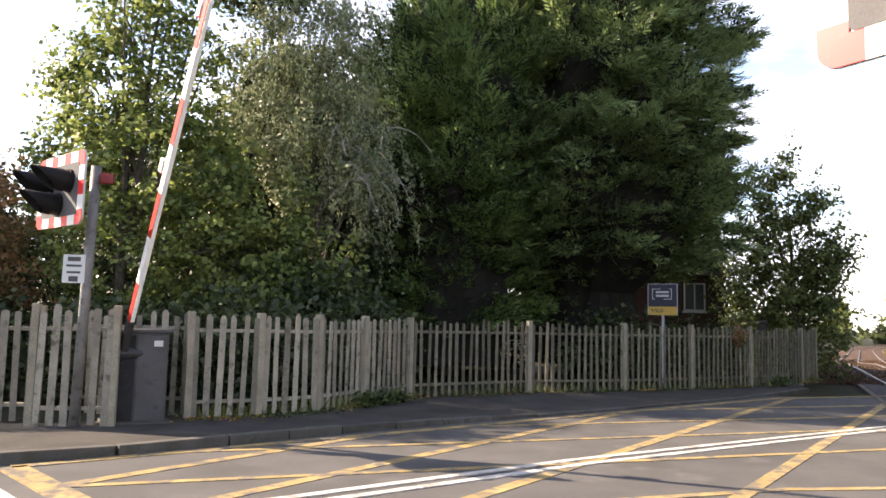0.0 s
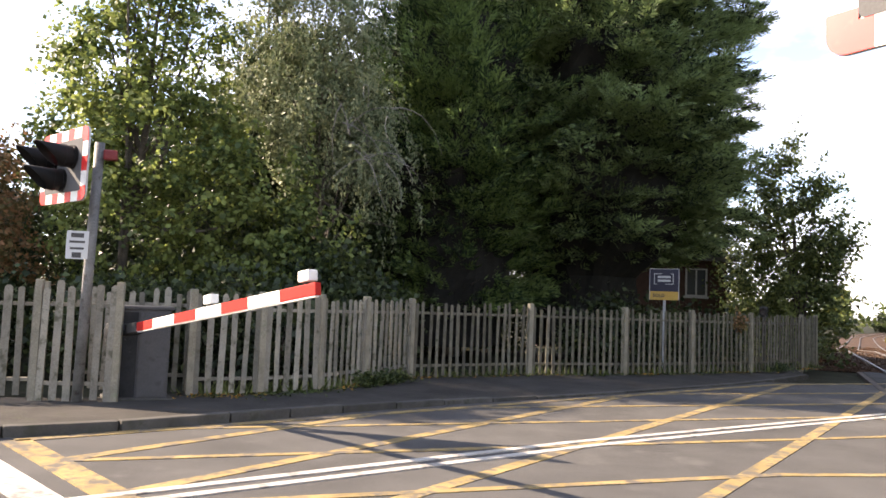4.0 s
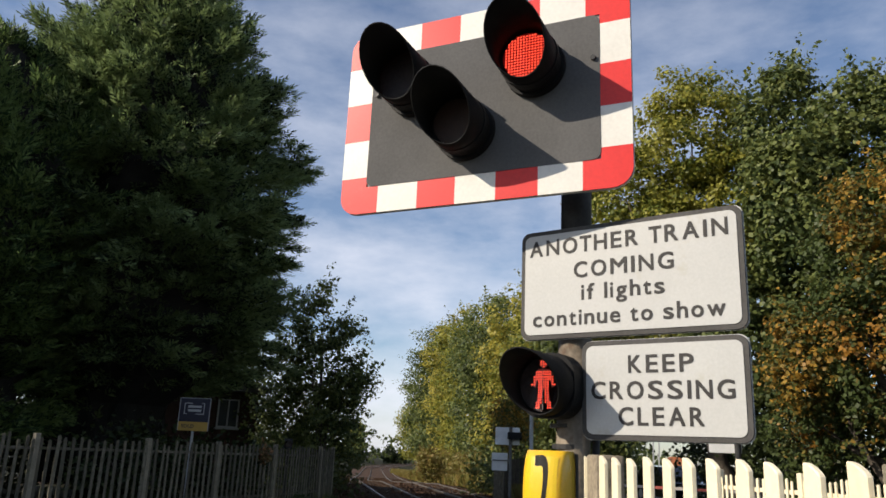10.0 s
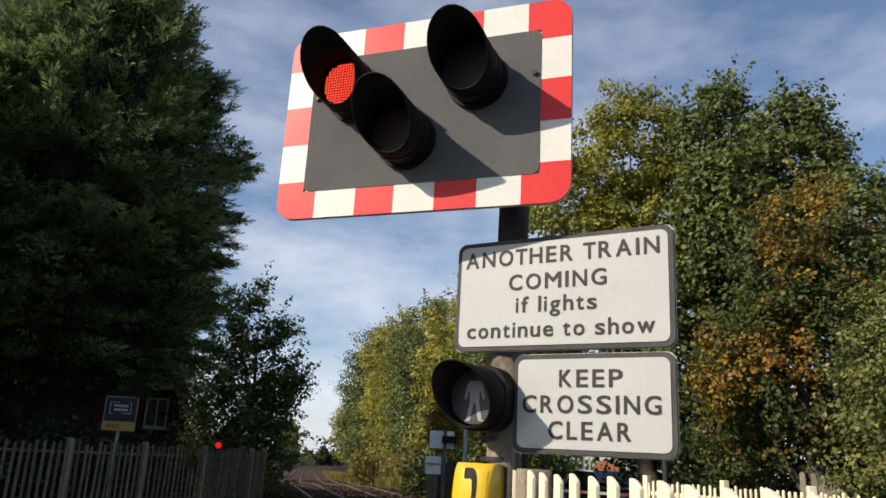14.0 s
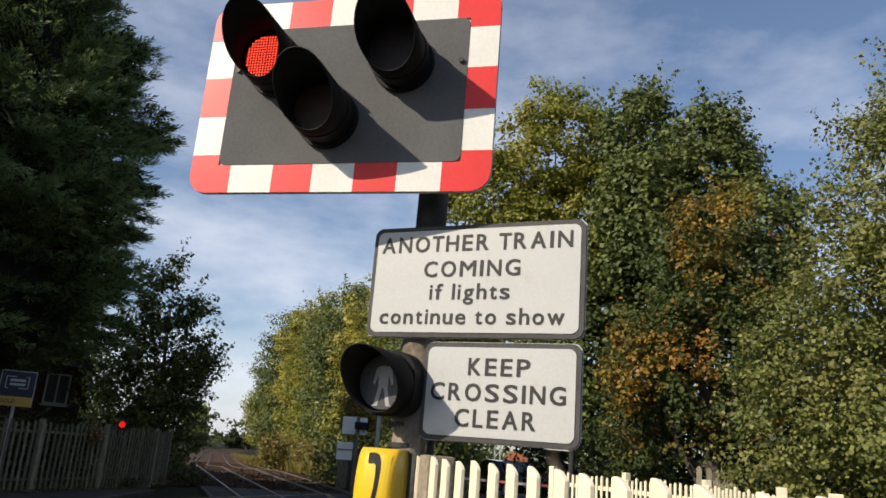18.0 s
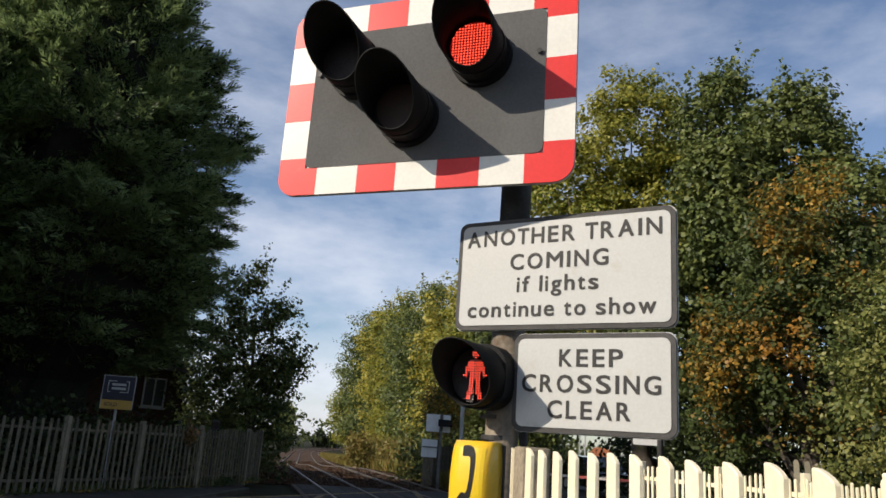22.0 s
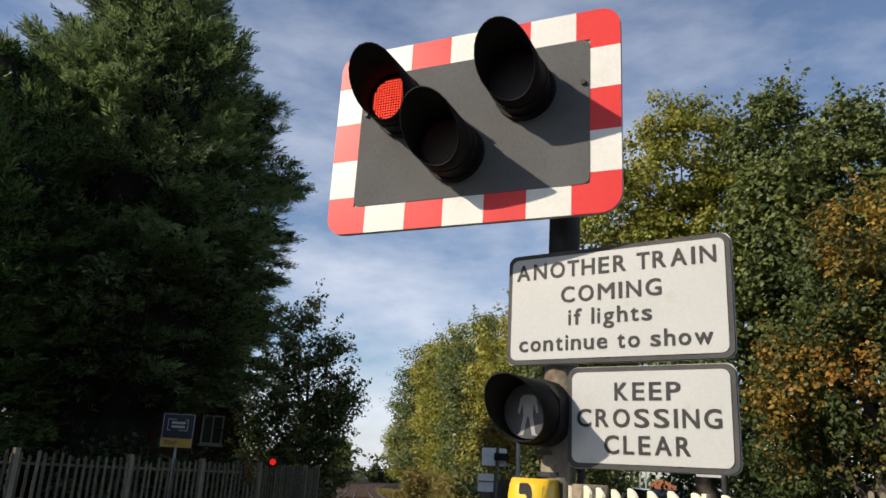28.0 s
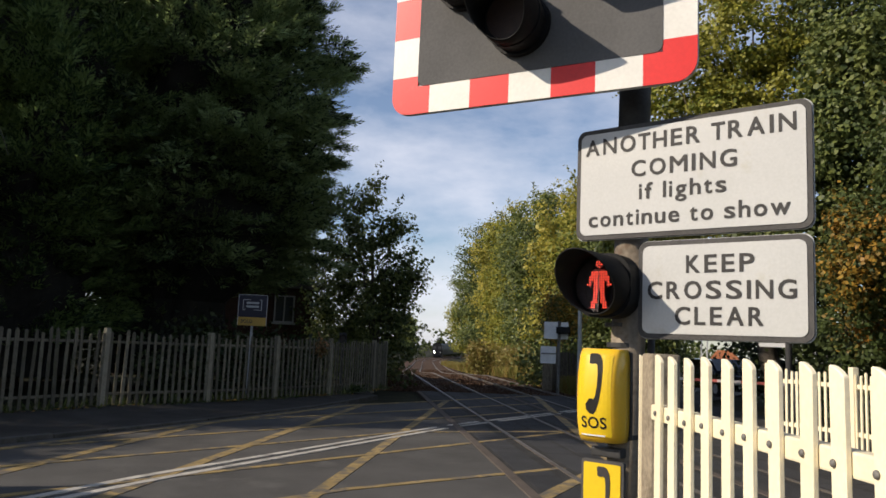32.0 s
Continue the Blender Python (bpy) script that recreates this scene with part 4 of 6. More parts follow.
LETTER_WIDTH = {"A": 0.88, "C": 0.85, "E": 0.64, "G": 0.885, "H": 0.8, "I": 0.2, "K": 0.72, "L": 0.6, "M": 1.0, "N": 0.85, "O": 0.94, "P": 0.73, "R": 0.755, "S": 0.82, "T": 0.735,
                "c": 0.61, "e": 0.65, "f": 0.49, "g": 0.66, "h": 0.62, "i": 0.175, "l": 0.18, "n": 0.64, "o": 0.69, "s": 0.6, "t": 0.455, "u": 0.635, "w": 1.0, " ": 0.16}


def letters(text, cap, width, owner, at):
    """Words in even, widely set letters over a given width, each letter a part of its own."""
    gaps = [0.0 if " " in (a, b) else 0.16 if "T" in (a, b) else 0.24 if a.isupper() else 0.185 for a, b in zip(text, text[1:])]
    gaps = [0.23 if b == " " or a == " " else g for g, a, b in zip(gaps, text, text[1:])]
    fit = width / (cap * (sum(LETTER_WIDTH[c] for c in text) + sum(gaps)))
    x = -width / 2
    w = cap * 0.022
    for c, gap in zip(text, gaps + [0.0]):
        wide = LETTER_WIDTH[c] * cap * fit
        if c != " ":
            me = lettering(c, cap * 0.96, 0.0008)
            xs = [v.co.x for v in me.vertices]
            me.transform(Matrix.Diagonal(((wide - 2 * w) / (max(xs) - min(xs)), 1, 1, 1)))
            me.transform(Matrix.Translation((x + w - min(v.co.x for v in me.vertices), 0, 0)))
            # strokes thickened by laying the letter over itself
            one = bmesh.new()
            for k, (dx, dz) in enumerate(((0, 0), (-w, -w), (w, w), (-w, w), (w, -w))):
                me.transform(Matrix.Translation((dx, -0.00012 * k, dz)))
                one.from_mesh(me)
                me.transform(Matrix.Translation((-dx, 0.00012 * k, -dz)))
            bpy.data.meshes.remove(me)
            part("letter", one, SIGN_TEXT, owner, at=at)
        x += wide + gap * cap * fit


def sign_plate(parent, name, x0, x1, z0, z1, lines, label, y=0.0, r=0.04):
    w, h = x1 - x0, z1 - z0
    ob = part(name, rounded_plate(w, h, r, 0.012), SIGN_EDGE, parent, label, at=pose((x0 + x1) / 2, y, (z0 + z1) / 2))
    part("rim_edge", rounded_plate(w + 0.007, h + 0.007, r, 0.004), SIGN_BACK, ob, "thin bare metal edge", at=pose(0, 0.0045, 0))
    part("face", rounded_plate(w - 0.04, h - 0.04, r * 0.75, 0.003), SIGN_FACE, ob, at=pose(0, -0.0125, 0))
    for text, cx, cz, cap, width in lines:
        letters(text, cap, width, ob, pose(cx - (x0 + x1) / 2, -0.0165, cz - (z0 + z1) / 2))
    return ob


HANDSET = [(-0.55, 0.96), (-0.42, 1.0), (0.0, 1.0), (0.22, 0.93), (0.38, 0.75), (0.44, 0.45), (0.42, 0.1), (0.36, -0.25), (0.24, -0.6), (0.06, -0.88), (-0.12, -1.0), (-0.38, -0.98), (-0.62, -0.86),
           (-0.66, -0.68), (-0.42, -0.5), (-0.22, -0.48), (-0.12, -0.52), (0.0, -0.4), (0.1, -0.1), (0.12, 0.3), (0.06, 0.6), (-0.08, 0.66), (-0.3, 0.64), (-0.5, 0.66)]


def build_near_signal():
    signal = thing("crossing_signal", "level crossing signal post with red lamps, warning signs and yellow phone", "crossing signal")
    ux, uy = 0.4314, -0.9022
    turn = math.degrees(math.atan2(uy, ux))
    # post
    px, py = 2.53, 2.65
    bm = bmesh.new()
    rod(bm, (px - 0.012, py + 0.02, -0.29), (px + 0.012, py - 0.02, 1.93), 0.072, 0.072, 20)
    part("post", bm, POST_BROWN, signal, "scuffed brownish steel post", smooth=True)
    bm = bmesh.new()
    rod(bm, (px + 0.012, py - 0.02, 1.93), (px + 0.02, py - 0.04, 3.4), 0.07, 0.07, 20)
    part("upper_post", bm, POST_DARK, signal, "black painted upper post", smooth=True)
    bm = bmesh.new()
    rod(bm, (px - 0.005, py + 0.01, 1.488), (px - 0.005, py + 0.01, 1.505), 0.077, 0.077, 20)
    part("band", bm, POST_DARK, signal)
    bm = bmesh.new()
    rod(bm, (px + 0.05, py - 0.085, -0.29), (px + 0.062, py - 0.095, 1.6), 0.016, 0.016, 10)
    part("cable_conduit", bm, POST_DARK, signal, "thin black cable conduit", smooth=True)
    for z in (0.5, 1.02, 1.4):
        bm = bmesh.new()
        rod(bm, (px, py, z), (px, py, z + 0.02), 0.078, 0.078, 20)
        part("strap", bm, POST_DARK, signal, "narrow dark steel strap")
    NEAR.append(signal)
    # warning signs, on their own plane
    plate = new("sign_group")
    plate.parent = signal
    plate.matrix_basis = pose(2.373, 2.782, 0, 0, 0, turn)
    sign_plate(plate, "warning_sign", -0.009, 0.965, 1.863, 2.357, [
        ("ANOTHER TRAIN", 0.4735, 2.24, 0.073, 0.877), ("COMING", 0.4725, 2.126, 0.071, 0.441), ("if lights", 0.4695, 2.026, 0.07, 0.365), ("continue to show", 0.4705, 1.919, 0.07, 0.833)],
        "white warning sign with black words and dark grey rim")
    sign_plate(plate, "keep_clear_sign", 0.287, 0.961, 1.442, 1.842, [
        ("KEEP", 0.6235, 1.708, 0.072, 0.265), ("CROSSING", 0.6175, 1.604, 0.072, 0.575), ("CLEAR", 0.6165, 1.501, 0.072, 0.341)],
        "white keep crossing clear sign with dark grey rim")
    for z in (2.25, 2.0, 1.74, 1.53):
        part("clamp", boxed(0.3, 0.9, 0.006, 0.03, z, z + 0.035, 0.004), POST_DARK, plate)
    # pedestrian lamp
    ped = new("pedestrian_lamp")
    ped.parent = plate
    ped.matrix_basis = pose(0.163, -0.02, 1.655)
    part("housing", rounded_plate(0.26, 0.27, 0.1, 0.1), HOOD, ped, at=pose(0, 0.02, 0))
    part("hood", tube_hood(0.128, 0.31, 0.12, flare=1.0), None, ped, at=pose(0, -0.02, 0))
    part("lens", disc(0.112, -0.08, -0.1), LENS_DARK, ped)
    half = [(0.0, 0.066), (0.024, 0.064), (0.036, 0.052), (0.048, -0.006), (0.039, -0.012), (0.025, 0.03), (0.021, -0.02), (0.036, -0.092), (0.05, -0.098), (0.02, -0.098), (0.004, -0.024)]
    body = half + [(-x, z) for x, z in half[:0:-1]]
    part("figure_symbol", flat_shape(body, 0.002), FIGURE_LIT, ped, "lit red standing symbol", at=pose(0, -0.1005, 0))
    part("symbol_disc", disc(0.018, -0.1005, -0.1025, 14), FIGURE_LIT, ped, at=pose(0, 0, 0.087))

    def inside(x, z):
        arm = 0.028 + 0.018 * (0.055 - z) / 0.06
        leg = 0.016 - 0.18 * (z + 0.02) * 0.5
        return (x * x + (z - 0.087) ** 2 < 0.017 ** 2) or (abs(x) < 0.026 and -0.02 < z < 0.06) or (abs(abs(x) - leg) < 0.011 and -0.095 < z <= -0.02) or (abs(abs(x) - arm) < 0.009 and -0.006 < z < 0.055)

    part("led_dots", led_dots(0.1, 0.0105, -0.1035, inside, 0.0035), None, ped)
    # Added disc with an unlit figure covers the lit one between flashes.
    flap = part("lens_flap", disc(0.112, 0.0003, -0.0003), LENS_PALE, ped, "added thin disc that blanks the lens between flashes", at=pose(0, -0.107, 0))
    part("figure_symbol", flat_shape(body, 0.0006), FIGURE_PALE, flap, "pale unlit standing symbol", at=pose(0, -0.0005, 0))
    SHUTTERS.append((flap, -62.4, 0, 0.035))
    # emergency phone
    phone = new("phone_box")
    phone.parent = plate
    phone.matrix_basis = pose(0.146, 0.02, 1.2) @ Matrix.Diagonal((0.94, 0.92, 0.955, 1))
    def face_y(x, z):
        return -0.158 + 0.03 * (abs(z) / 0.2) ** 2.2 + 0.022 * (abs(x) / 0.09) ** 3

    bm = bmesh.new()
    rows = []
    for i in range(17):
        z = -0.2 + 0.4 * i / 16
        pinch = 1 - 0.1 * (abs(z) / 0.2) ** 8
        outline = [(0.1 * pinch, 0.0), (0.103 * pinch, -0.05), (0.1 * pinch, -0.1)]
        outline += [(x * pinch, face_y(x, z)) for x in (0.088, 0.07, 0.045, 0.015, -0.015, -0.045, -0.07, -0.088)]
        outline += [(-0.1 * pinch, -0.1), (-0.103 * pinch, -0.05), (-0.1 * pinch, 0.0)]
        squash = 1 - 0.12 * (abs(z) / 0.2) ** 10
        rows.append([bm.verts.new((x, y * squash, z)) for x, y in outline])
    k = len(rows[0])
    for p, q in zip(rows, rows[1:]):
        for i in range(k):
            bm.faces.new((p[i], p[(i + 1) % k], q[(i + 1) % k], q[i]))
    bm.faces.new(rows[0][::-1])
    bm.faces.new(rows[-1])
    bmesh.ops.recalc_face_normals(bm, faces=bm.faces)
    part("body", bm, PHONE, phone, "glossy bulging yellow plastic phone box", smooth=True)
    part("back_plate", boxed(-0.108, 0.108, 0.0, 0.02, -0.19, 0.19, 0.006), POST_DARK, phone)

    def on_cover(me, lift):
        for v in me.vertices:
            v.co.y = face_y(v.co.x, v.co.z) - lift
        return me

    bm = bmesh.new()
    bmesh.ops.create_grid(bm, x_segments=10, y_segments=16, size=0.5, matrix=Matrix.Rotation(radians(90), 4, "X") @ Matrix.Diagonal((0.155, 0.345, 1, 1)))
    part("label", on_cover(mesh_of("label", bm, PHONE_FACE), 0.0012), None, phone, "yellow phone sticker")
    bm = flat_shape([(0.01 + x * 0.07, 0.05 + z * 0.13) for x, z in HANDSET], 0.001)
    bmesh.ops.triangulate(bm, faces=bm.faces)
    part("handset_symbol", on_cover(mesh_of("handset_symbol", bm, SIGN_TEXT), 0.0026), None, phone, "black handset symbol")
    me = lettering("SOS", 0.047, 0.0005, 0.0014)
    me.transform(Matrix.Translation((0, 0, -0.138)))
    me.materials.append(SIGN_TEXT)
    part("lettering", on_cover(me, 0.0026), None, phone)
    bm = bmesh.new()
    bmesh.ops.create_grid(bm, x_segments=10, y_segments=2, size=0.5, matrix=Matrix.Translation((-0.008, 0, -0.169)) @ Matrix.Rotation(radians(90), 4, "X") @ Matrix.Diagonal((0.115, 0.007, 1, 1)))
    part("white_strip", on_cover(mesh_of("white_strip", bm, WHITE), 0.0022), None, phone, "white strip under the letters")
    second = part("phone_sign", rounded_plate(0.19, 0.38, 0.012, 0.02), SIGN_EDGE, plate, "yellow phone plate in a grey frame", at=pose(0.155, -0.03, 0.745))
    part("face", rounded_plate(0.165, 0.355, 0.008, 0.003), PHONE_FACE, second, at=pose(0, -0.021, 0))
    part("handset_symbol", flat_shape([(0.012 + x * 0.06, 0.05 + z * 0.115) for x, z in HANDSET], 0.002), SIGN_TEXT, second, at=pose(0, -0.025, 0))
    part("bracket", boxed(0.09, 0.225, -0.03, 0.06, 0.945, 0.985, 0.008), POST_DARK, plate)
    # backboard and lamps
    board = new("backboard")
    board.parent = signal
    board.matrix_basis = pose(1.7575, 3.2345, 0, 0, 0, math.degrees(math.atan2(-0.8135, 0.5815)))
    striped_board(board, -0.15, 1.274, 2.46, 3.434, -0.01, 1.139, 2.594, 3.288, (0.056, 0.268, 0.462, 0.661, 0.859, 1.059), (0.043, 0.249, 0.46, 0.66, 0.862, 1.076), (2.645, 2.838, 3.04, 3.24))
    lamp(board, "red_lamp", 0.234, 3.067, 0.132, 0.315, 0.075, True, 1, -60.6)
    lamp(board, "red_lamp", 0.846, 3.067, 0.132, 0.315, 0.075, True, 0, -70.9)
    lamp(board, "amber_lamp", 0.515, 2.803, 0.132, 0.315, 0.075, False, 0)
    for x, z in ((0.022, 3.075), (1.111, 3.072)):
        part("bolt", disc(0.012, -0.004, -0.014, 10), POST_DARK, board, at=pose(x, 0, z))
    part("bracket", boxed(0.8, 0.95, 0.03, 0.12, 2.7, 3.2, 0.01), POST_DARK, board)
    return signal


def build_far_signal():
    signal = thing("crossing_signal", "far level crossing signal with chequered board on a grey post", "crossing signal")
    bm = bmesh.new()
    rod(bm, (-4.36, 8.47, 0.0), (-4.27, 8.42, 3.05), 0.06, 0.055, 16)
    part("post", bm, POST_GREY, signal, smooth=True)
    board = new("backboard")
    board.parent = signal
    board.matrix_basis = pose(-4.51, 8.14, 0, 0, 0, -37)
    striped_board(board, -0.62, 0.55, 2.31, 3.12, -0.5, 0.43, 2.42, 3.0, (-0.45, -0.28, -0.12, 0.05, 0.21, 0.38), (-0.45, -0.28, -0.12, 0.05, 0.21, 0.38), (2.47, 2.63, 2.79, 2.95))
    lamp(board, "red_lamp", -0.29, 2.8, 0.12, 0.3, 0.06, True, 1, -29.2)
    lamp(board, "red_lamp", 0.22, 2.8, 0.12, 0.3, 0.06, True, 0, -30.8)
    lamp(board, "amber_lamp", -0.035, 2.56, 0.12, 0.3, 0.06, False, 0)
    side = part("side_lamp", boxed(0, 0.15, -0.05, 0.05, 2.85, 2.97, 0.02), RED_SHADE, signal, "dark red side lamp housing", at=pose(-4.22, 8.42, 0, 0, 0, 20))
    plate = part("notice_plate", rounded_plate(0.24, 0.32, 0.01, 0.008), SIGN_FACE, signal, "small white notice with dark bars", at=pose(-4.42, 8.36, 1.86, 0, 0, 10))
    for i, (w, h) in enumerate(((0.14, 0.05), (0.17, 0.025), (0.15, 0.025), (0.1, 0.06))):
        part("text_bar", boxed(-w / 2, w / 2, -0.012, -0.009, 0.11 - 0.075 * i - h / 2, 0.11 - 0.075 * i + h / 2), SIGN_EDGE, plate)
    return signal


ARM_AT = (-3.968, 8.717, 0.909)
ARM_TURN = -44.5
MOVERS = {}


def build_barrier():
    cab = thing("barrier_cabinet", "dark grey metal barrier machine cabinet on the footway", "barrier machine")
    m = pose(-3.95, 9.02, 0.09, 0, 0, 32)
    part("body", boxed(-0.3, 0.33, -0.26, 0.3, 0, 1.06, 0.015), CABINET, cab, at=m)
    part("lid", boxed(-0.33, 0.36, -0.29, 0.33, 1.06, 1.1, 0.012), CABINET, cab, at=m)
    part("door", boxed(-0.02, 0.3, -0.275, -0.262, 0.04, 1.03, 0.006), CABINET, cab, at=m)
    part("side_panel", boxed(-0.31, -0.04, -0.275, -0.262, 0.04, 1.03, 0.006), CABINET_SIDE, cab, "scuffed black side panel", at=m)
    part("label_plate", boxed(0.16, 0.26, -0.285, -0.276, 0.9, 0.97, 0.003), SIGN_FACE, cab, at=m)
    part("plinth", boxed(-0.36, 0.4, -0.3, 0.34, -0.06, 0.02, 0.01), KERB, cab, at=m)
    arm = thing("crossing_barrier", "red and white barrier arm lowering over the road", "barrier", at=pose(*ARM_AT, 0, 0, ARM_TURN))
    cuts = [0.423, 0.904, 1.471, 1.998, 2.55, 3.072, 3.616, 4.158]
    for i, (a, c) in enumerate(zip(cuts, cuts[1:])):
        part("stripe", boxed(a, c, -0.027, 0.027, -0.05, 0.05, 0.008 if i in (0, 6) else 0.0), WHITE if i % 2 else RED_ARM, arm, "white stripe" if i % 2 else "red stripe")
    part("bottom_strip", boxed(0.44, 4.14, -0.02, 0.02, -0.062, -0.0505), WHITE, arm)
    for x in (2.27, 4.0):
        part("lamp_stalk", boxed(x - 0.012, x + 0.012, -0.02, 0.02, 0.0505, 0.075), POST_DARK, arm)
        lampb = part("arm_lamp", boxed(x - 0.07, x + 0.09, -0.045, 0.045, 0.07, 0.16, 0.014), WHITE, arm, "small white arm lamp")
        part("lens", rod(bmesh.new(), (x - 0.08, 0, 0.115), (x - 0.068, 0, 0.115), 0.034, 0.034, 14), RED, lampb)
    part("arm_root", boxed(-0.12, 0.425, -0.035, 0.035, -0.06, 0.06, 0.012), POST_DARK, arm, "black steel arm root")
    for y in (-0.06, 0.25):
        part("side_arm", boxed(-0.5, 0.06, y - 0.02, y + 0.02, -0.07, 0.07, 0.02), POST_DARK, arm)
    part("pivot", rod(bmesh.new(), (0, -0.08, 0), (0, 0.3, 0), 0.08, 0.08, 16), POST_DARK, arm)
    part("counterweight", boxed(-0.55, -0.36, -0.05, 0.24, -0.12, 0.12, 0.02), POST_DARK, arm)
    MOVERS["arm"] = arm


def build_sale_sign():
    sale = thing("sale_sign", "purple and mustard sold sign on a white post behind the fence", "sign", at=pose(4.2, 17.95, -0.03, 0, 0, -29))
    part("post", boxed(-0.025, 0.025, 0, 0.05, 0, 1.75, 0.004), PLASTIC, sale)
    part("upper_board", boxed(-0.33, 0.33, -0.02, 0, 1.86, 2.37, 0.004), PURPLE, sale, "dark purple upper board")
    part("lower_board", boxed(-0.33, 0.33, -0.02, 0, 1.66, 1.856, 0.004), MUSTARD, sale, "mustard lower board")
    for x0, x1, z0, z1 in ((-0.33, 0.33, 2.372, 2.385), (-0.345, -0.332, 1.66, 2.385), (0.332, 0.345, 1.66, 2.385)):
        part("rim", boxed(x0, x1, -0.022, 0.002, z0, z1), PLASTIC, sale)
    for x0, x1, z0, z1 in ((-0.22, -0.05, 2.255, 2.27), (-0.235, -0.22, 2.02, 2.27), (-0.22, -0.17, 2.02, 2.035), (0.2, 0.215, 2.02, 2.27), (0.15, 0.2, 2.255, 2.27), (0.03, 0.2, 2.02, 2.035),
                           (-0.15, 0.15, 2.165, 2.215), (-0.15, 0.15, 2.08, 2.13)):
        part("emblem_bar", boxed(x0, x1, -0.026, -0.021, z0, z1), PLASTIC, sale)
    me = lettering("SOLD", 0.075, 0.001, 0.003)
    me.materials.append(SIGN_TEXT)
    part("lettering", me, None, sale, at=pose(-0.12, -0.0225, 1.725))


def build_far_things():
    m = pose(14.75, 20.7, hollow_at(14.75, 20.7), 0, 0, 145)
    s = thing("road_sign", "grey back of a road sign on a slim post", "road sign", at=m, group="far road signs")
    part("post", rod(bmesh.new(), (0, 0, 0), (0, 0, 2.6), 0.05, 0.05, 12), POST_GREY, s)
    # The conifer shades these plates, so sunlight is put into their colour.
    part("plate", rounded_plate(0.78, 0.55, 0.03, 0.02), SIGN_PALE, s, at=pose(0.1, -0.06, 2.3))
    part("lamp_box", boxed(-0.35, 0.1, 0.03, 0.3, 2.2, 2.42, 0.03), HOOD, s)
    part("plate", rounded_plate(0.5, 0.55, 0.03, 0.02), SIGN_PALE, s, at=pose(0.34, -0.06, 1.5))
    part("channel", boxed(-0.04, 0.57, -0.028, 0.0, 1.52, 1.56), POST_GREY, s)
    p = thing("post", "slim grey pole among the trees across the road", "pole", at=pose(15.2, 20.2, hollow_at(15, 20)), group="far poles")
    part("shaft", rod(bmesh.new(), (0, 0, 0), (0, 0, 3.4), 0.07, 0.06, 12), SIGN_BACK, p)
    s2 = thing("crossing_signal", "grey back of a signal on a dark post over the tracks", "crossing signal", at=pose(14.68, 11.82, fall(14, 12), 0, 0, 140))
    part("post", rod(bmesh.new(), (0, 0, 0), (0, 0, 2.2), 0.07, 0.07, 12), POST_DARK, s2)
    part("plate", rounded_plate(0.7, 0.5, 0.03, 0.02), SIGN_PALE, s2, at=pose(0.25, -0.06, 1.9))
    b = thing("crossing_barrier", "lowered red and white barrier across the far road", "barrier", at=pose(16.9, 13.6, fall(16.9, 13.6), 0, 0, 120.6))
    cuts = [0, 0.6, 1.2, 1.8, 2.4, 3.0, 3.6, 4.2]
    for i, (x0, x1) in enumerate(zip(cuts, cuts[1:])):
        part("stripe", boxed(x0, x1, -0.025, 0.025, 0.715, 0.785), RED_DULL if i % 2 else WHITE_DULL, b)
    part("machine", boxed(-0.5, 0.1, -0.3, 0.3, 0, 1.1, 0.03), CABINET, b)
    # waiting car
    cx, cy = 21.9, 20.7
    car = thing("car", "dark hatchback waiting at the far barrier", "car", at=pose(cx, cy, fall(cx, cy), 0, 0, math.degrees(math.atan2(ALONG.y, ALONG.x)) - 62) @ Matrix.Scale(0.88, 4))
    bm = flat_shape([(-2.0, 0.25), (2.0, 0.25), (2.05, 0.6), (1.9, 0.82), (1.0, 0.95), (0.45, 1.42), (-1.1, 1.47), (-1.8, 1.0), (-2.05, 0.85)], 1.7)
    bmesh.ops.bevel(bm, geom=list(bm.edges), offset=0.06, segments=2, affect="EDGES")
    part("body", bm, CAR_PAINT, car, at=pose(0.85, 0, 0, 0, 0, -90))
    for x in (-0.75, 0.75):
        for y in (-1.3, 1.3):
            w = part("wheel", rod(bmesh.new(), (x - 0.1, y, 0.31), (x + 0.1, y, 0.31), 0.31, 0.31, 18), TYRE, car)
            part("rim", rod(bmesh.new(), (x - 0.11, y, 0.31), (x + 0.11, y, 0.31), 0.19, 0.19, 14), SIGN_BACK, w)
    part("windscreen", boxed(-0.66, 0.66, -0.36, 0.36, 0.0, 0.03, 0.01), CAR_GLASS, car, "sloped windscreen", at=pose(0, -0.78, 1.24, 40, 0, 0))
    part("grille", boxed(-0.4, 0.4, -2.07, -2.02, 0.5, 0.62, 0.01), SIGN_BACK, car)
    part("number_plate", boxed(-0.26, 0.26, -2.1, -2.05, 0.36, 0.47, 0.005), WHITE, car)
    for x in (-0.6, 0.6):
        part("headlight", boxed(x - 0.16, x + 0.16, -2.06, -1.98, 0.62, 0.76, 0.02), PLASTIC, car)
    # brick bungalow behind the trees
    house = thing("house", "brick bungalow in deep shade behind the conifer", "house", at=pose(0.36, 28.0, -0.45))
    part("wall", boxed(1.5, 8.2, 0, 8, 0, 3.7), BRICK, house)
    part("roof", flat_shape([(1.2, 3.68), (8.5, 3.68), (8.5, 3.8), (4.8, 5.2), (1.2, 3.8)], 9.0), ROOF_DARK, house, at=pose(0, 8.6, 0))
    win = part("window", boxed(6.8, 7.45, -0.06, 0.0, 2.45, 3.35, 0.004), GLASS, house)
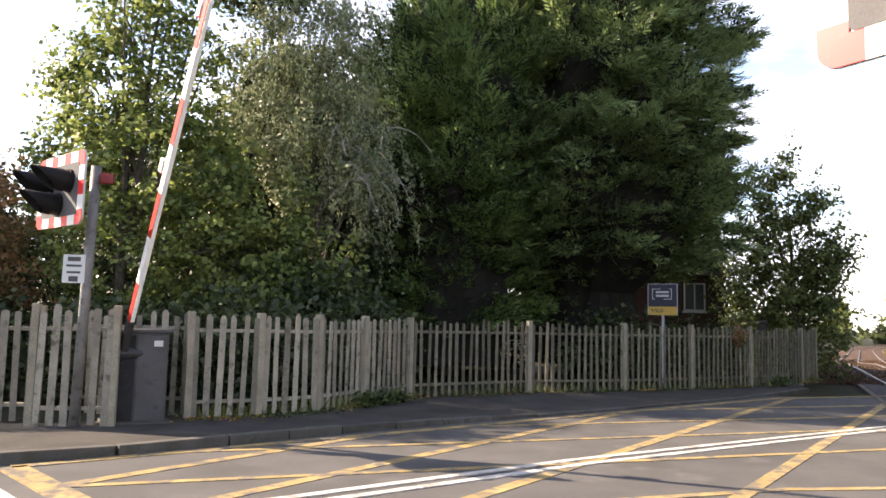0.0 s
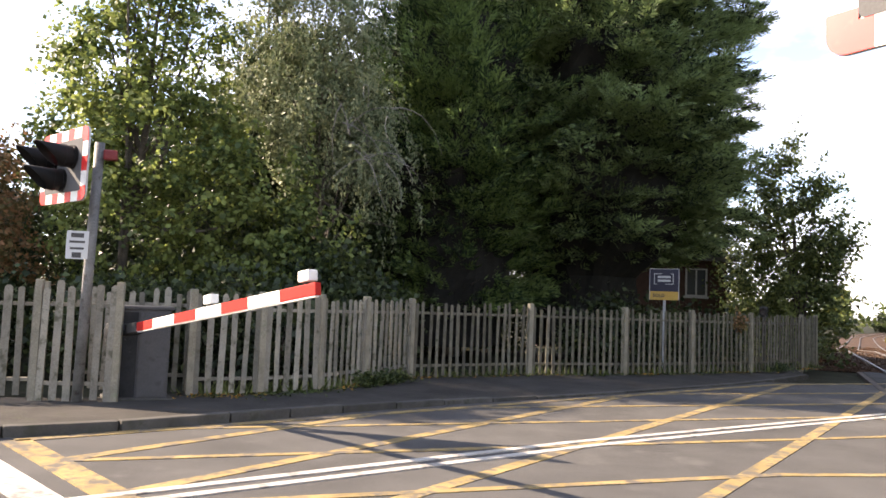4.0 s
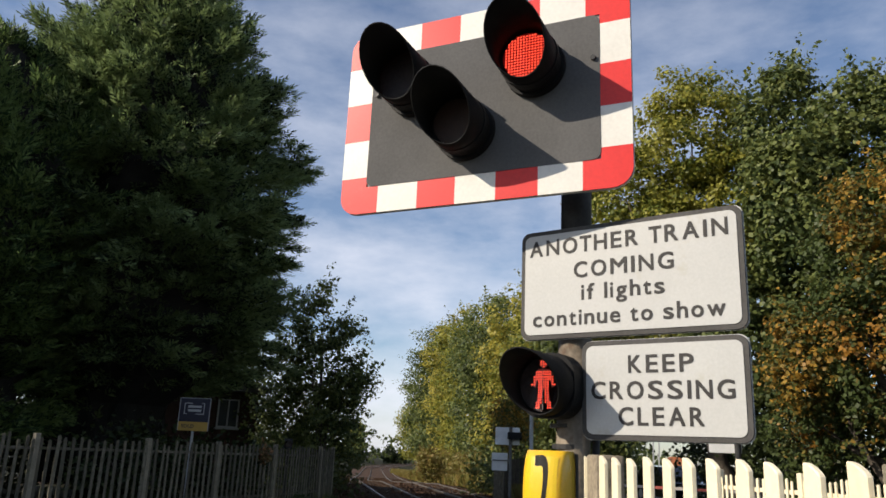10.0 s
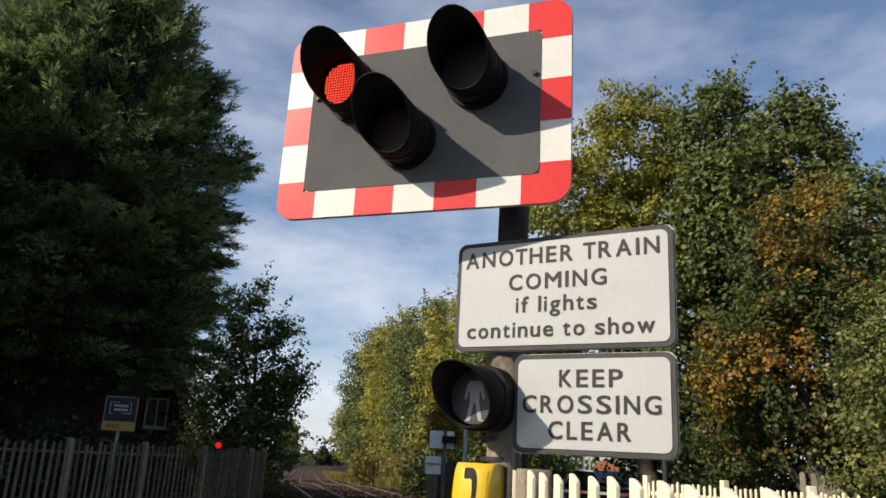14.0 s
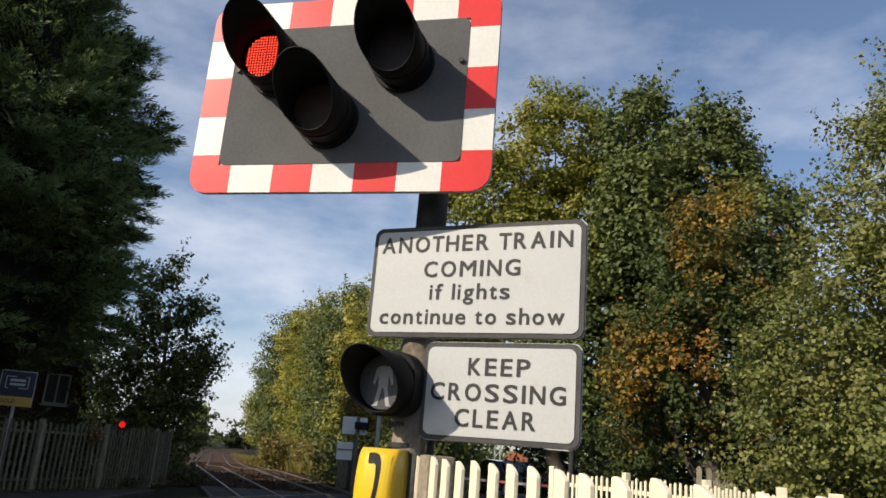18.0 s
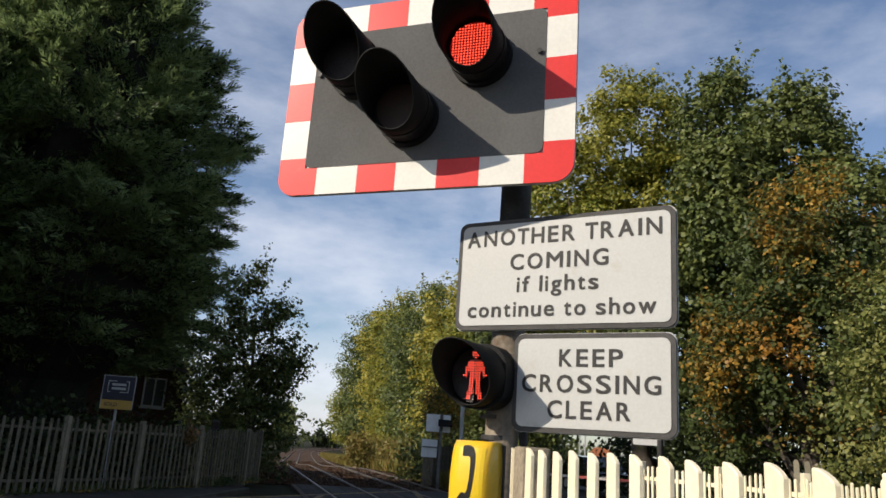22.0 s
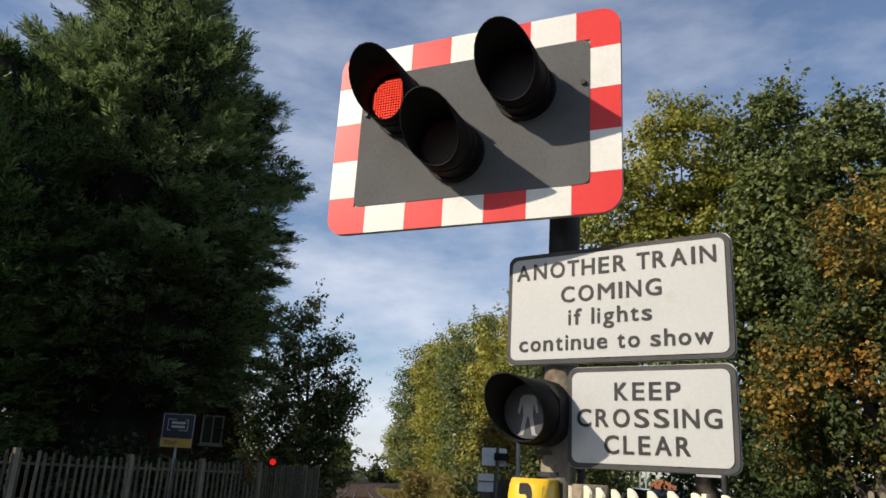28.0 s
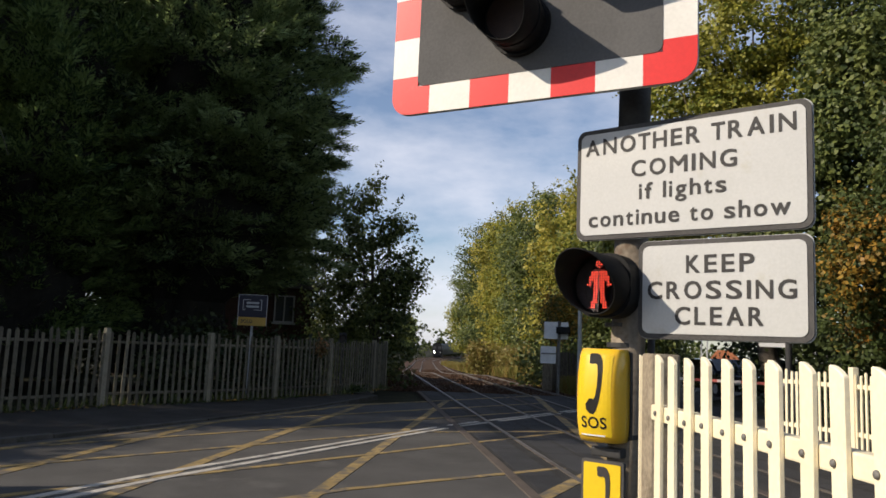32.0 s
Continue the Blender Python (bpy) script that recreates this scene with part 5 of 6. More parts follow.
    for x0, x1, z0, z1 in ((6.74, 6.8, 2.4, 3.4), (7.45, 7.51, 2.4, 3.4), (6.8, 7.45, 2.4, 2.45), (6.8, 7.45, 3.35, 3.4), (7.1, 7.15, 2.45, 3.35)):
        part("frame", boxed(x0, x1, -0.09, -0.061, z0, z1), PLASTIC, win)
    part("sill", boxed(6.7, 7.55, -0.16, -0.001, 2.33, 2.4), PLASTIC, win)
    far = thing("house", "far house with an orange tiled roof", "house", at=pose(109.3, 103.3, -1.3, 0, 0, -46))
    part("wall", boxed(-2.9, 2.9, -4, 4, 0, 1.7), BRICK, far)
    part("roof", flat_shape([(-3.2, 1.65), (3.2, 1.65), (0.6, 3.9), (-1.6, 3.9)], 8.6), ROOF_ORANGE, far, at=pose(0, 4.3, 0))
    for x, y in ((57.6, 57.5), (60.5, 59.6)):
        pole = thing("pole", "slim pale pole standing beside the far road", "pole", at=pose(x, y, fall(x, y)), group="far road poles")
        part("shaft", rod(bmesh.new(), (0, 0, 0), (0, 0, 7.5), 0.09, 0.06, 10), SIGN_BACK, pole)
        part("arm", rod(bmesh.new(), (0, 0, 7.4), (0.9, -0.6, 7.6), 0.04, 0.03, 8), SIGN_BACK, pole)
    # small red lamp on a post past the fence end
    red = thing("signal_lamp", "small red lamp on a short post behind the fence", "signal lamp", at=pose(7.62, 21.4, hollow_at(7.62, 21.4), 0, 0, -20))
    part("post", rod(bmesh.new(), (0, 0.1, 0), (0, 0.1, 1.75), 0.04, 0.04, 10), POST_DARK, red)
    part("case", boxed(-0.11, 0.11, 0.0, 0.14, 1.5, 1.8, 0.02), POST_DARK, red)
    part("lens", disc(0.085, -0.002, -0.012, 18), LAMP_RED, red, at=pose(0, 0, 1.65))
    # Added disc hides the glowing lens to imitate its dark spells.
    flap = part("lens_flap", disc(0.09, 0.0003, -0.0003), LENS_DARK, red, "added thin disc that blanks the lens between flashes", at=pose(0, -0.016, 1.65))
    part("hood", tube_hood(0.1, 0.2, 0.08), None, red, at=pose(0, 0, 1.65))
    SHUTTERS.append((flap, -89, 1, 0.035))


def build_train():
    train = thing("train", "dark approaching train with one bright headlight", "train", at=Matrix.Scale(0.77, 4))
    bm = flat_shape([(-1.35, 0.9), (1.35, 0.9), (1.4, 2.4), (1.2, 3.5), (0.7, 3.85), (-0.7, 3.85), (-1.2, 3.5), (-1.4, 2.4)], 60)
    part("body", bm, TRAIN_DARK, train, at=pose(0, 60, 0))
    part("front_panel", boxed(-1.1, 1.1, -0.04, 0.02, 1.2, 2.1, 0.01), TRAIN_DARK, train)
    for x in (-0.72, 0.72):
        part("windscreen", boxed(x - 0.45, x + 0.45, -0.05, 0.02, 2.3, 3.1, 0.01), GLASS, train)
    part("bumper", boxed(-1.2, 1.2, -0.3, 0.0, 0.5, 0.9, 0.03), TRAIN_DARK, train)
    part("bogie", boxed(-1.1, 1.1, 0.5, 4.0, 0.0, 0.9, 0.03), TRAIN_DARK, train)
    part("headlight", disc(0.17, -0.06, -0.05, 16), HEADLIGHT, train, "bright white headlight", at=pose(-0.85, 0, 1.55))
    part("headlight", disc(0.05, -0.06, -0.05, 16), HEADLIGHT, train, "bright white headlight", at=pose(0.85, 0, 1.55))
    MOVERS["train"] = train


# ---- trees ----
def conifer(name, label, base, profile, seed, fronds, mat, lift=0.15, skirt=1.4):
    """Dense flat fronds on boughs that sweep out; profile gives the reach at rising heights."""
    ob = thing(name, label, "tree")
    rng = np.random.default_rng(seed)
    hs, rs = np.array(profile, float).T
    top = hs[-1]
    bm = bmesh.new()
    rod(bm, base, (base[0], base[1], base[2] + top * 0.95), 0.4, 0.05, 10, False)
    for i in range(70):
        a, z = rng.uniform(0, 2 * math.pi), rng.uniform(0.5, top * 0.9)
        r = float(np.interp(z, hs, rs)) * 0.8
        rod(bm, (base[0], base[1], base[2] + z), (base[0] + r * math.cos(a), base[1] + r * math.sin(a), base[2] + z + r * 0.25), 0.06, 0.012, 5, False)
    part("trunk", bm, BARK, ob, smooth=True)
    # a solid shell for dead inner twigs, deep shade put into its near-black colour
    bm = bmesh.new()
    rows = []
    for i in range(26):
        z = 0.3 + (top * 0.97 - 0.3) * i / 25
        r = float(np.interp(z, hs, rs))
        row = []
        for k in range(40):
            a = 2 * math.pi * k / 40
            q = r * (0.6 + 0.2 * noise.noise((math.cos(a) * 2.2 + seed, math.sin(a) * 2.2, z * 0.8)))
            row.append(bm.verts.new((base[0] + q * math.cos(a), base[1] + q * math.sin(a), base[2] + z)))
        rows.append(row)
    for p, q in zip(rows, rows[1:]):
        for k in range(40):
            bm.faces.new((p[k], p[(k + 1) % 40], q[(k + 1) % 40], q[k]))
    part("inner_growth", bm, INNER, ob, "near-black shell for shaded dead inner twigs")
    per = 44
    boughs = fronds // per
    grid = np.linspace(skirt, top - 0.1, 200)
    weight = np.interp(grid, hs, rs) + 0.5
    z = rng.choice(grid, boughs, p=weight / weight.sum()) + rng.uniform(-0.05, 0.05, boughs)
    ang = rng.uniform(0, 2 * math.pi, boughs)
    heads = boughs // 4
    hz, ha = rng.choice(grid, heads, p=weight / weight.sum()), rng.uniform(0, 2 * math.pi, heads)
    which = rng.integers(0, heads, boughs)
    grouped = rng.uniform(size=boughs) < 0.5
    z = np.where(grouped, hz[which] + rng.normal(0, 0.2, boughs), z).clip(skirt, top - 0.1)
    ang = np.where(grouped, ha[which] + rng.normal(0, 0.32, boughs) / np.maximum(np.interp(hz[which], hs, rs), 0.6), ang)
    stand = rng.uniform(-0.12, 0.05, heads)
    lump = 1 + 0.07 * np.sin(3 * ang + 0.9 * z) + 0.09 * np.sin(7 * ang - 2.3 * z) + 0.05 * np.sin(13 * ang + 3.7 * z) + np.where(grouped, stand[which] - 0.08 * rng.uniform(0, 1, boughs), -0.3 * rng.uniform(0, 1, boughs) ** 1.2)
    reach = np.interp(z, hs, rs) * lump
    out = np.stack([np.cos(ang), np.sin(ang), np.zeros(boughs)], 1)
    tip = np.array(base) + out * reach[:, None]
    tip[:, 2] = base[2] + z
    k = z / top
    rise = np.zeros((boughs, 3))
    rise[:, 2] = lift + 0.9 * k ** 2 - 0.12
    bough = unit(out + rise + rng.normal(0, 0.16, (boughs, 3)))
    side = unit(np.cross(bough, (0, 0, 1)))
    over = unit(np.cross(side, bough))
    long = rng.uniform(0.9, 1.9, (boughs, 1, 1))
    back = rng.uniform(0, 1, (boughs, per, 1))
    fan = 0.06 + 0.42 * back ** 0.8
    sway = rng.uniform(-1, 1, (boughs, per, 1))
    place = tip[:, None] - bough[:, None] * back * long + side[:, None] * sway * fan + over[:, None] * (0.16 * (1 - sway ** 2) * back + rng.normal(0, 0.05, (boughs, per, 1)))
    way = unit(bough[:, None] * 1.0 + side[:, None] * sway * 0.9 + rng.normal(0, 0.2, (boughs, per, 3)))
    face = np.repeat(over * 0.7 + out * 0.45, per, 0)
    place, way = place.reshape(-1, 3), way.reshape(-1, 3)
    n = len(place)
    nrm = unit(face + rng.normal(0, 0.45, (n, 3)))
    nrm = unit(nrm - way * (nrm * way).sum(1, keepdims=True))
    sd = unit(np.cross(nrm, way))
    size = rng.uniform(0.22, 0.42, (n, 1))
    verts = []
    for j in range(7):
        q = j / 6.0
        sgn = 1 if j % 2 else -1
        root = place + way * size * (q * 0.9)
        d = unit(way * 0.9 + sd * sgn * (0.7 - 0.55 * q) + rng.normal(0, 0.1, (n, 3)))
        ln = size * (0.62 - 0.25 * q) * rng.uniform(0.7, 1.2, (n, 1))
        wd = unit(np.cross(d, nrm)) * ln * 0.13
        verts.append(np.stack([root - wd * 0.4, root + d * ln * 0.5 - wd, root + d * ln, root + d * ln * 0.45 + wd], 1))
    verts = np.concatenate(verts)
    verts = verts[verts[:, :, 2].min(1) > 0.1]
    part("crown", quads("crown", verts, mat), None, ob)
    return ob


def shrubs(label, boxes, leaf_mat, clumps, leaves, size, seed, group=""):
    """Shrubs, each of its own: a few stems under a mass of leaves."""
    vol = [(q[3] * q[4] * q[5]) ** 0.7 for q in boxes]
    for i, q in enumerate(boxes):
        ob = thing("shrub", label, "shrub", group=group)
        rng = np.random.default_rng(seed * 31 + i)
        k = max(30, int(clumps * vol[i] / sum(vol)))
        mid = np.array(q[:3]) + unit(rng.normal(size=(k, 3))) * rng.uniform(0.3, 1.05, (k, 1)) ** 0.5 * np.array(q[3:])
        c = np.repeat(mid, leaves, 0)
        c = c + rng.normal(size=c.shape) * 0.22
        ground = fall(q[0], q[1])
        c = c[c[:, 2] > ground + 0.03]
        part("foliage", quads("foliage", leaf_quads(rng, c, size), leaf_mat), None, ob)
        for a in range(6):
            t = mid[a]
            bm = rod(bmesh.new(), (q[0] + 0.12 * math.cos(a), q[1] + 0.12 * math.sin(a), ground - 0.05), (float(t[0]), float(t[1]), max(float(t[2]), ground + 0.3)), 0.025, 0.008, 5, False)
            part("stem", bm, BARK, ob)


def tree_line(blobs, seed):
    rng = np.random.default_rng(seed)
    blobs = np.array(blobs, float)
    which = rng.integers(0, len(blobs), 5200)
    mid = blobs[which, :3] + unit(rng.normal(size=(5200, 3))) * rng.uniform(0.3, 1.05, (5200, 1)) ** 0.5 * blobs[which, 3:]
    c = np.repeat(mid, 7, 0)
    c = c + rng.normal(size=c.shape) * 0.6
    tagged(part("tree_line", quads("tree_line", leaf_quads(rng, c, 1.1), LEAF_GREEN), None), "distant hedges and trees along the horizon", "woodland", kind="stuff")


def build_trees():
    conifer("conifer_tree", "huge dense dark green conifer behind the fence", (2.9, 22.0, 0), [(0, 2.2), (2.4, 2.3), (3.2, 4.0), (4.4, 4.4), (5.6, 4.55), (7.4, 4.5), (9.0, 4.25), (10.4, 3.85), (12.0, 3.2), (14.0, 2.2), (15.6, 1.3), (17.0, 0.2)], 11, 66000, LEAF_CONIFER, 0.15, 2.7)
    conifer("conifer_tree", "lighter green conifer joined to the larger one", (-0.9, 19.9, 0), [(0, 2.2), (3, 2.7), (5, 3.0), (7.2, 3.0), (8.8, 2.4), (10, 1.4), (11, 0.2)], 12, 29000, LEAF_CONIFER_LIGHT, 0.4)
    # broadleaf trees behind the barrier and the fence
    # Its three highest masses, above the view, are added to shade the road.
    tree("tree", "tall airy green tree behind the barrier", (-7.2, 14.5, 0), [(-7.6, 14.3, 6.7, 0.5, 0.5, 0.8), (-6.2, 14.2, 7.4, 0.6, 0.6, 0.9), (-6.9, 14.1, 8.1, 0.5, 0.5, 0.7), (-5.3, 14.3, 6.7, 0.5, 0.5, 0.9), (-6.9, 14.5, 2.6, 1.5, 1.3, 1.6), (-6.5, 14.3, 4.3, 1.3, 1.2, 1.4), (-8.1, 14.7, 4.2, 1.0, 1.0, 1.2), (-7.2, 14.4, 5.8, 0.9, 0.9, 1.0), (-5.4, 14.6, 3.2, 1.2, 1.2, 1.9), (-5.9, 14.6, 5.6, 0.8, 0.8, 1.1), (-7.0, 14.4, 7.2, 0.5, 0.5, 0.8), (-8.4, 14.7, 5.7, 0.5, 0.5, 0.8), (-6.8, 13.4, 9.0, 1.7, 1.4, 1.0), (-5.4, 14.6, 9.3, 1.6, 1.4, 1.2), (-7.2, 15.4, 10.0, 1.4, 1.3, 1.2), (-4.3, 14.3, 2.8, 1.3, 0.9, 1.7), (-3.4, 14.5, 2.0, 0.9, 0.7, 1.2)], 0.11, LEAF_AIRY, 700, 42, 0.115, 0.34, 21, shoots=0.42)
    birch = thing("tree", "silvery grey-green birch with hanging twigs", "tree")
    masses = [(-3.9, 16.2, 5.6, 1.3, 1.2, 1.6), (-4.6, 16.0, 7.2, 0.9, 0.9, 1.1), (-3.0, 16.2, 7.0, 0.9, 0.9, 1.3), (-2.6, 16.0, 4.6, 0.8, 0.8, 1.5), (-3.8, 16.4, 4.4, 1.1, 1.0, 1.2), (-5.2, 16.2, 5.8, 0.8, 0.8, 1.1), (-3.6, 16.1, 8.6, 0.7, 0.7, 0.9)]
    part("trunk", limbs("trunk", (-3.7, 16.2, 0), [b[:3] for b in masses] + [(-2.2, 15.5, 3.6), (-2.4, 15.6, 4.6), (-1.9, 15.7, 2.9), (-2.9, 15.3, 4.0)], 0.08, BARK, 22), None, birch, "slim grey-brown trunk and bare boughs")
    part("crown", crown("crown", masses, 330, 70, 0.072, 0.33, LEAF_SILVER, 22, np.array((0, 0, -0.9)), 0.35, 0.45), None, birch)
    tails = [(-2.5, 16.0, 4.7, 0.7, 0.7, 1.0), (-2.2, 15.8, 3.9, 0.6, 0.6, 0.7), (-3.2, 15.9, 6.2, 1.0, 0.8, 1.2), (-4.2, 15.8, 6.6, 0.9, 0.8, 1.0), (-3.4, 16.0, 8.0, 0.9, 0.8, 0.8)]
    part("drooping_foliage", strands("drooping_foliage", tails, 520, 30, 1.25, 0.08, LEAF_SILVER, 28), None, birch, "long hanging silvery twigs")
    rng = random.Random(61)
    for i in range(16):
        p = Vector((-2.5 + rng.uniform(-0.5, 0.7), 15.1 + rng.uniform(-0.2, 0.3), 4.7 + rng.uniform(-0.7, 0.9)))
        way = Vector((rng.uniform(-0.3, 0.8), rng.uniform(-0.5, 0.2), rng.uniform(-0.3, 0.5))).normalized()
        bm = bmesh.new()
        for k in range(7):
            q = p + way * 0.22
            rod(bm, p, q, 0.014 - 0.0015 * k, 0.0125 - 0.0015 * k, 5, False)
            p, way = q, (way + Vector((rng.uniform(-0.35, 0.35), rng.uniform(-0.2, 0.2), -0.3))).normalized()
        part("twig", bm, BARK_PALE, birch, "bare pale hanging twig")
    tree("tree", "sparse leafy tree with reddish brown autumn tint", (-10.0, 13.6, 0), [(-10.1, 13.6, 2.2, 1.7, 1.4, 1.6), (-9.3, 13.3, 3.0, 1.0, 1.0, 1.0), (-10.8, 13.8, 3.6, 0.9, 0.9, 0.9)], 0.11, LEAF_RUST, 260, 34, 0.1, 0.3, 23, shoots=0.35)
    # Its two highest masses, above the view, are added to shade the crossing.
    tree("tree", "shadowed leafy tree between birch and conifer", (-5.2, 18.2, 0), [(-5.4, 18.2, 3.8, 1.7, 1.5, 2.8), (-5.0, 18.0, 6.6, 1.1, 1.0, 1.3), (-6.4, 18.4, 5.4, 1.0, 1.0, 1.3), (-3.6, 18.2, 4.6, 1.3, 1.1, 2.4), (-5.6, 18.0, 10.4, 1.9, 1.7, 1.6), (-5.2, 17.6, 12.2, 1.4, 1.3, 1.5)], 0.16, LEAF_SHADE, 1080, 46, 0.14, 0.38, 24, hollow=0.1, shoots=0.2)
    # The next three trees stand out of view, added only to cast shade.
    tree("tree", "unseen tall tree added to shade the road", (-14.8, 13.3, 0), [(-14.8, 13.3, 4.5, 1.5, 1.4, 2.6), (-14.6, 13.2, 7.6, 1.4, 1.2, 1.9)], 0.2, LEAF_MID, 260, 44, 0.17, 0.42, 63)
    tree("tree", "unseen dense dark tree added to cast shade", (-17.0, 15.5, 0), [(-17.0, 15.5, 4.0, 2.4, 2.4, 3.2), (-16.4, 15.3, 7.2, 1.8, 1.8, 2.0), (-18.2, 15.9, 6.4, 1.6, 1.6, 2.0)], 0.2, LEAF_SHADE, 420, 40, 0.17, 0.45, 26)
    tree("tree", "unseen dense dark tree added to cast shade", (-13.0, 11.7, 0), [(-13.1, 11.7, 3.4, 1.6, 1.2, 2.6), (-13.1, 11.7, 6.2, 1.2, 1.0, 1.6)], 0.2, LEAF_SHADE, 300, 40, 0.17, 0.4, 27)
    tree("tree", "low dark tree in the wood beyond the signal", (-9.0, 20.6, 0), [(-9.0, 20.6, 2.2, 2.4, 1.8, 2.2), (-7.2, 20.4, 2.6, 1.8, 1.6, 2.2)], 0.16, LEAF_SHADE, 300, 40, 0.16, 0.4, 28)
    # Upper masses, hidden behind the birch, are added to shade the lower conifers.
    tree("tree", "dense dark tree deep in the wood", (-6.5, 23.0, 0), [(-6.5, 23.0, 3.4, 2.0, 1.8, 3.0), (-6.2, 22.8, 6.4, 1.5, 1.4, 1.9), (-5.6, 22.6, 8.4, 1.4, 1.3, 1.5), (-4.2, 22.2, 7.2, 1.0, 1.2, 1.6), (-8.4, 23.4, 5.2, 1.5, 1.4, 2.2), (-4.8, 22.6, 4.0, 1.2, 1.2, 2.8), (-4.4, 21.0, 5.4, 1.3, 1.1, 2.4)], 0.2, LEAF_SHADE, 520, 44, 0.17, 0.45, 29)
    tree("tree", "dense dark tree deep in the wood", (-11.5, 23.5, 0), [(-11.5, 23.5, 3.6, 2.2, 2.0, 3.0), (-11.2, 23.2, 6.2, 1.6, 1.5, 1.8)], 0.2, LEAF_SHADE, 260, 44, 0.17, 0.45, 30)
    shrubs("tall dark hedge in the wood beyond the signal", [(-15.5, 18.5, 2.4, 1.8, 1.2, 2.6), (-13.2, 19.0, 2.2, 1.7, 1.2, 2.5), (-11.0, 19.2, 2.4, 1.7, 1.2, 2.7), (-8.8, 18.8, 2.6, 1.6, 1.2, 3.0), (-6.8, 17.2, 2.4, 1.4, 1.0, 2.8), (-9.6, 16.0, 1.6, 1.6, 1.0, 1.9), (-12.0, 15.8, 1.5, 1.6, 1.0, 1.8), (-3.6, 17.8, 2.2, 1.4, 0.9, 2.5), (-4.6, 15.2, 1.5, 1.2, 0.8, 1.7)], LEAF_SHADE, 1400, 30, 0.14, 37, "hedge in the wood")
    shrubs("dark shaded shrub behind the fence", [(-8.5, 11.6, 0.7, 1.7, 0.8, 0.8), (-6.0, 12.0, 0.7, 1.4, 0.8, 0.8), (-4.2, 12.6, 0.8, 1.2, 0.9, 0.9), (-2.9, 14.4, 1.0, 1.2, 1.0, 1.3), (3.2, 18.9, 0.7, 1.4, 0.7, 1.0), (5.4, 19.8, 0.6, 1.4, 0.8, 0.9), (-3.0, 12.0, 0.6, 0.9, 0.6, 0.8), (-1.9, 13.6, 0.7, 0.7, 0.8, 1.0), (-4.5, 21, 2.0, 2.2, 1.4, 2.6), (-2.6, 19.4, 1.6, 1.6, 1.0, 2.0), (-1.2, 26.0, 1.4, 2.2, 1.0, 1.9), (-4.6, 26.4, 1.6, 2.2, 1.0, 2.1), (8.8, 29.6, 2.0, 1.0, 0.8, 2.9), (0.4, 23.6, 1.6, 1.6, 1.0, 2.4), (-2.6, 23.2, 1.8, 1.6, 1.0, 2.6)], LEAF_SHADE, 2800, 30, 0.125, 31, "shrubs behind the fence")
    # past the end of the fence
    tree("tree", "airy green tree at the end of the fence", (9.9, 24.6, -0.3), [(9.9, 24.8, 1.8, 1.5, 1.2, 2.0), (8.8, 25.2, 1.8, 1.2, 1.0, 2.2), (10.6, 24.4, 3.6, 0.9, 0.9, 1.3), (9.3, 24.8, 4.4, 0.8, 0.8, 1.3), (10.5, 24.4, 2.2, 0.7, 0.7, 1.5), (8.6, 25.0, 4.0, 0.6, 0.6, 1.0), (10.2, 24.6, 5.2, 0.5, 0.5, 0.7), (9.0, 24.8, 5.7, 0.55, 0.55, 0.9), (9.5, 24.6, 6.4, 0.3, 0.3, 0.6)], 0.09, LEAF_MID, 450, 44, 0.12, 0.34, 25, hollow=0.12, shoots=0.4)
    shrubs("low dark shrub beside the track", [(9.6, 22.8, 0.2, 0.9, 1.0, 0.9), (10.6, 26.5, 0.3, 0.8, 1.6, 1.0), (11.9, 33, 0.2, 1.0, 3.2, 1.3), (15.1, 43, 0, 1.3, 5, 1.6), (19.5, 56, 0, 1.8, 7, 2.2), (9.0, 27.5, 1.6, 1.3, 1.0, 2.6), (10.4, 28.0, 1.2, 1.0, 1.0, 2.2), (9.8, 26.2, 0.8, 1.2, 0.8, 1.3)], LEAF_DARK, 900, 26, 0.13, 32, "shrubs beside the track")
    # along the other side of the track
    spec = ((19, 8.4, 9.4, 2.6, 46), (24, 8.6, 11.6, 3.0, 56), (31, 8.8, 12.8, 3.3, 56), (38, 9.0, 13.6, 3.4, 52), (46, 9.6, 15.6, 3.6, 50), (56, 10.2, 17.5, 3.9, 50), (68, 10.8, 19.6, 4.2, 50), (84, 11.6, 21.0, 4.6, 50), (104, 12.8, 19.0, 4.9, 48), (132, 14.6, 13.5, 4.8, 40), (160, 24.0, 9.5, 4.8, 30))
    for i, (s, off, h, r, leaves) in enumerate(spec):
        x, y = BANK_AT + BANK_DIR * s + BANK_SIDE * off
        g = hollow_at(x, y)
        far = 1 + s / 90
        tree("tree", "sunlit green and yellow tree along the railway", (x, y, g), [(x, y, g + h * 0.4, r * 0.85, r * 0.85, h * 0.32), (x - r * 0.4, y - 0.4, g + h * 0.64, r * 0.62, r * 0.62, h * 0.2), (x + r * 0.35, y, g + h * 0.76, r * 0.55, r * 0.55, h * 0.2), (x + r * 0.3, y + 0.3, g + h * 0.18, r * 0.6, r * 0.6, h * 0.17), (x - r * 0.2, y - r * 0.5, g + h * 0.5, r * 0.6, r * 0.6, h * 0.2)], 0.2, (LEAF_MID, LEAF_YELLOWISH, LEAF_YELLOW, LEAF_GREEN)[i % 4], 230, int(leaves * 1.4), 0.14 * far, 0.6 * far, 40 + i, group="trees along the railway")

    def verge(s, off):
        x, y = BANK_AT + BANK_DIR * s + BANK_SIDE * off
        return x, y, fall(x, y)

    brambles = []
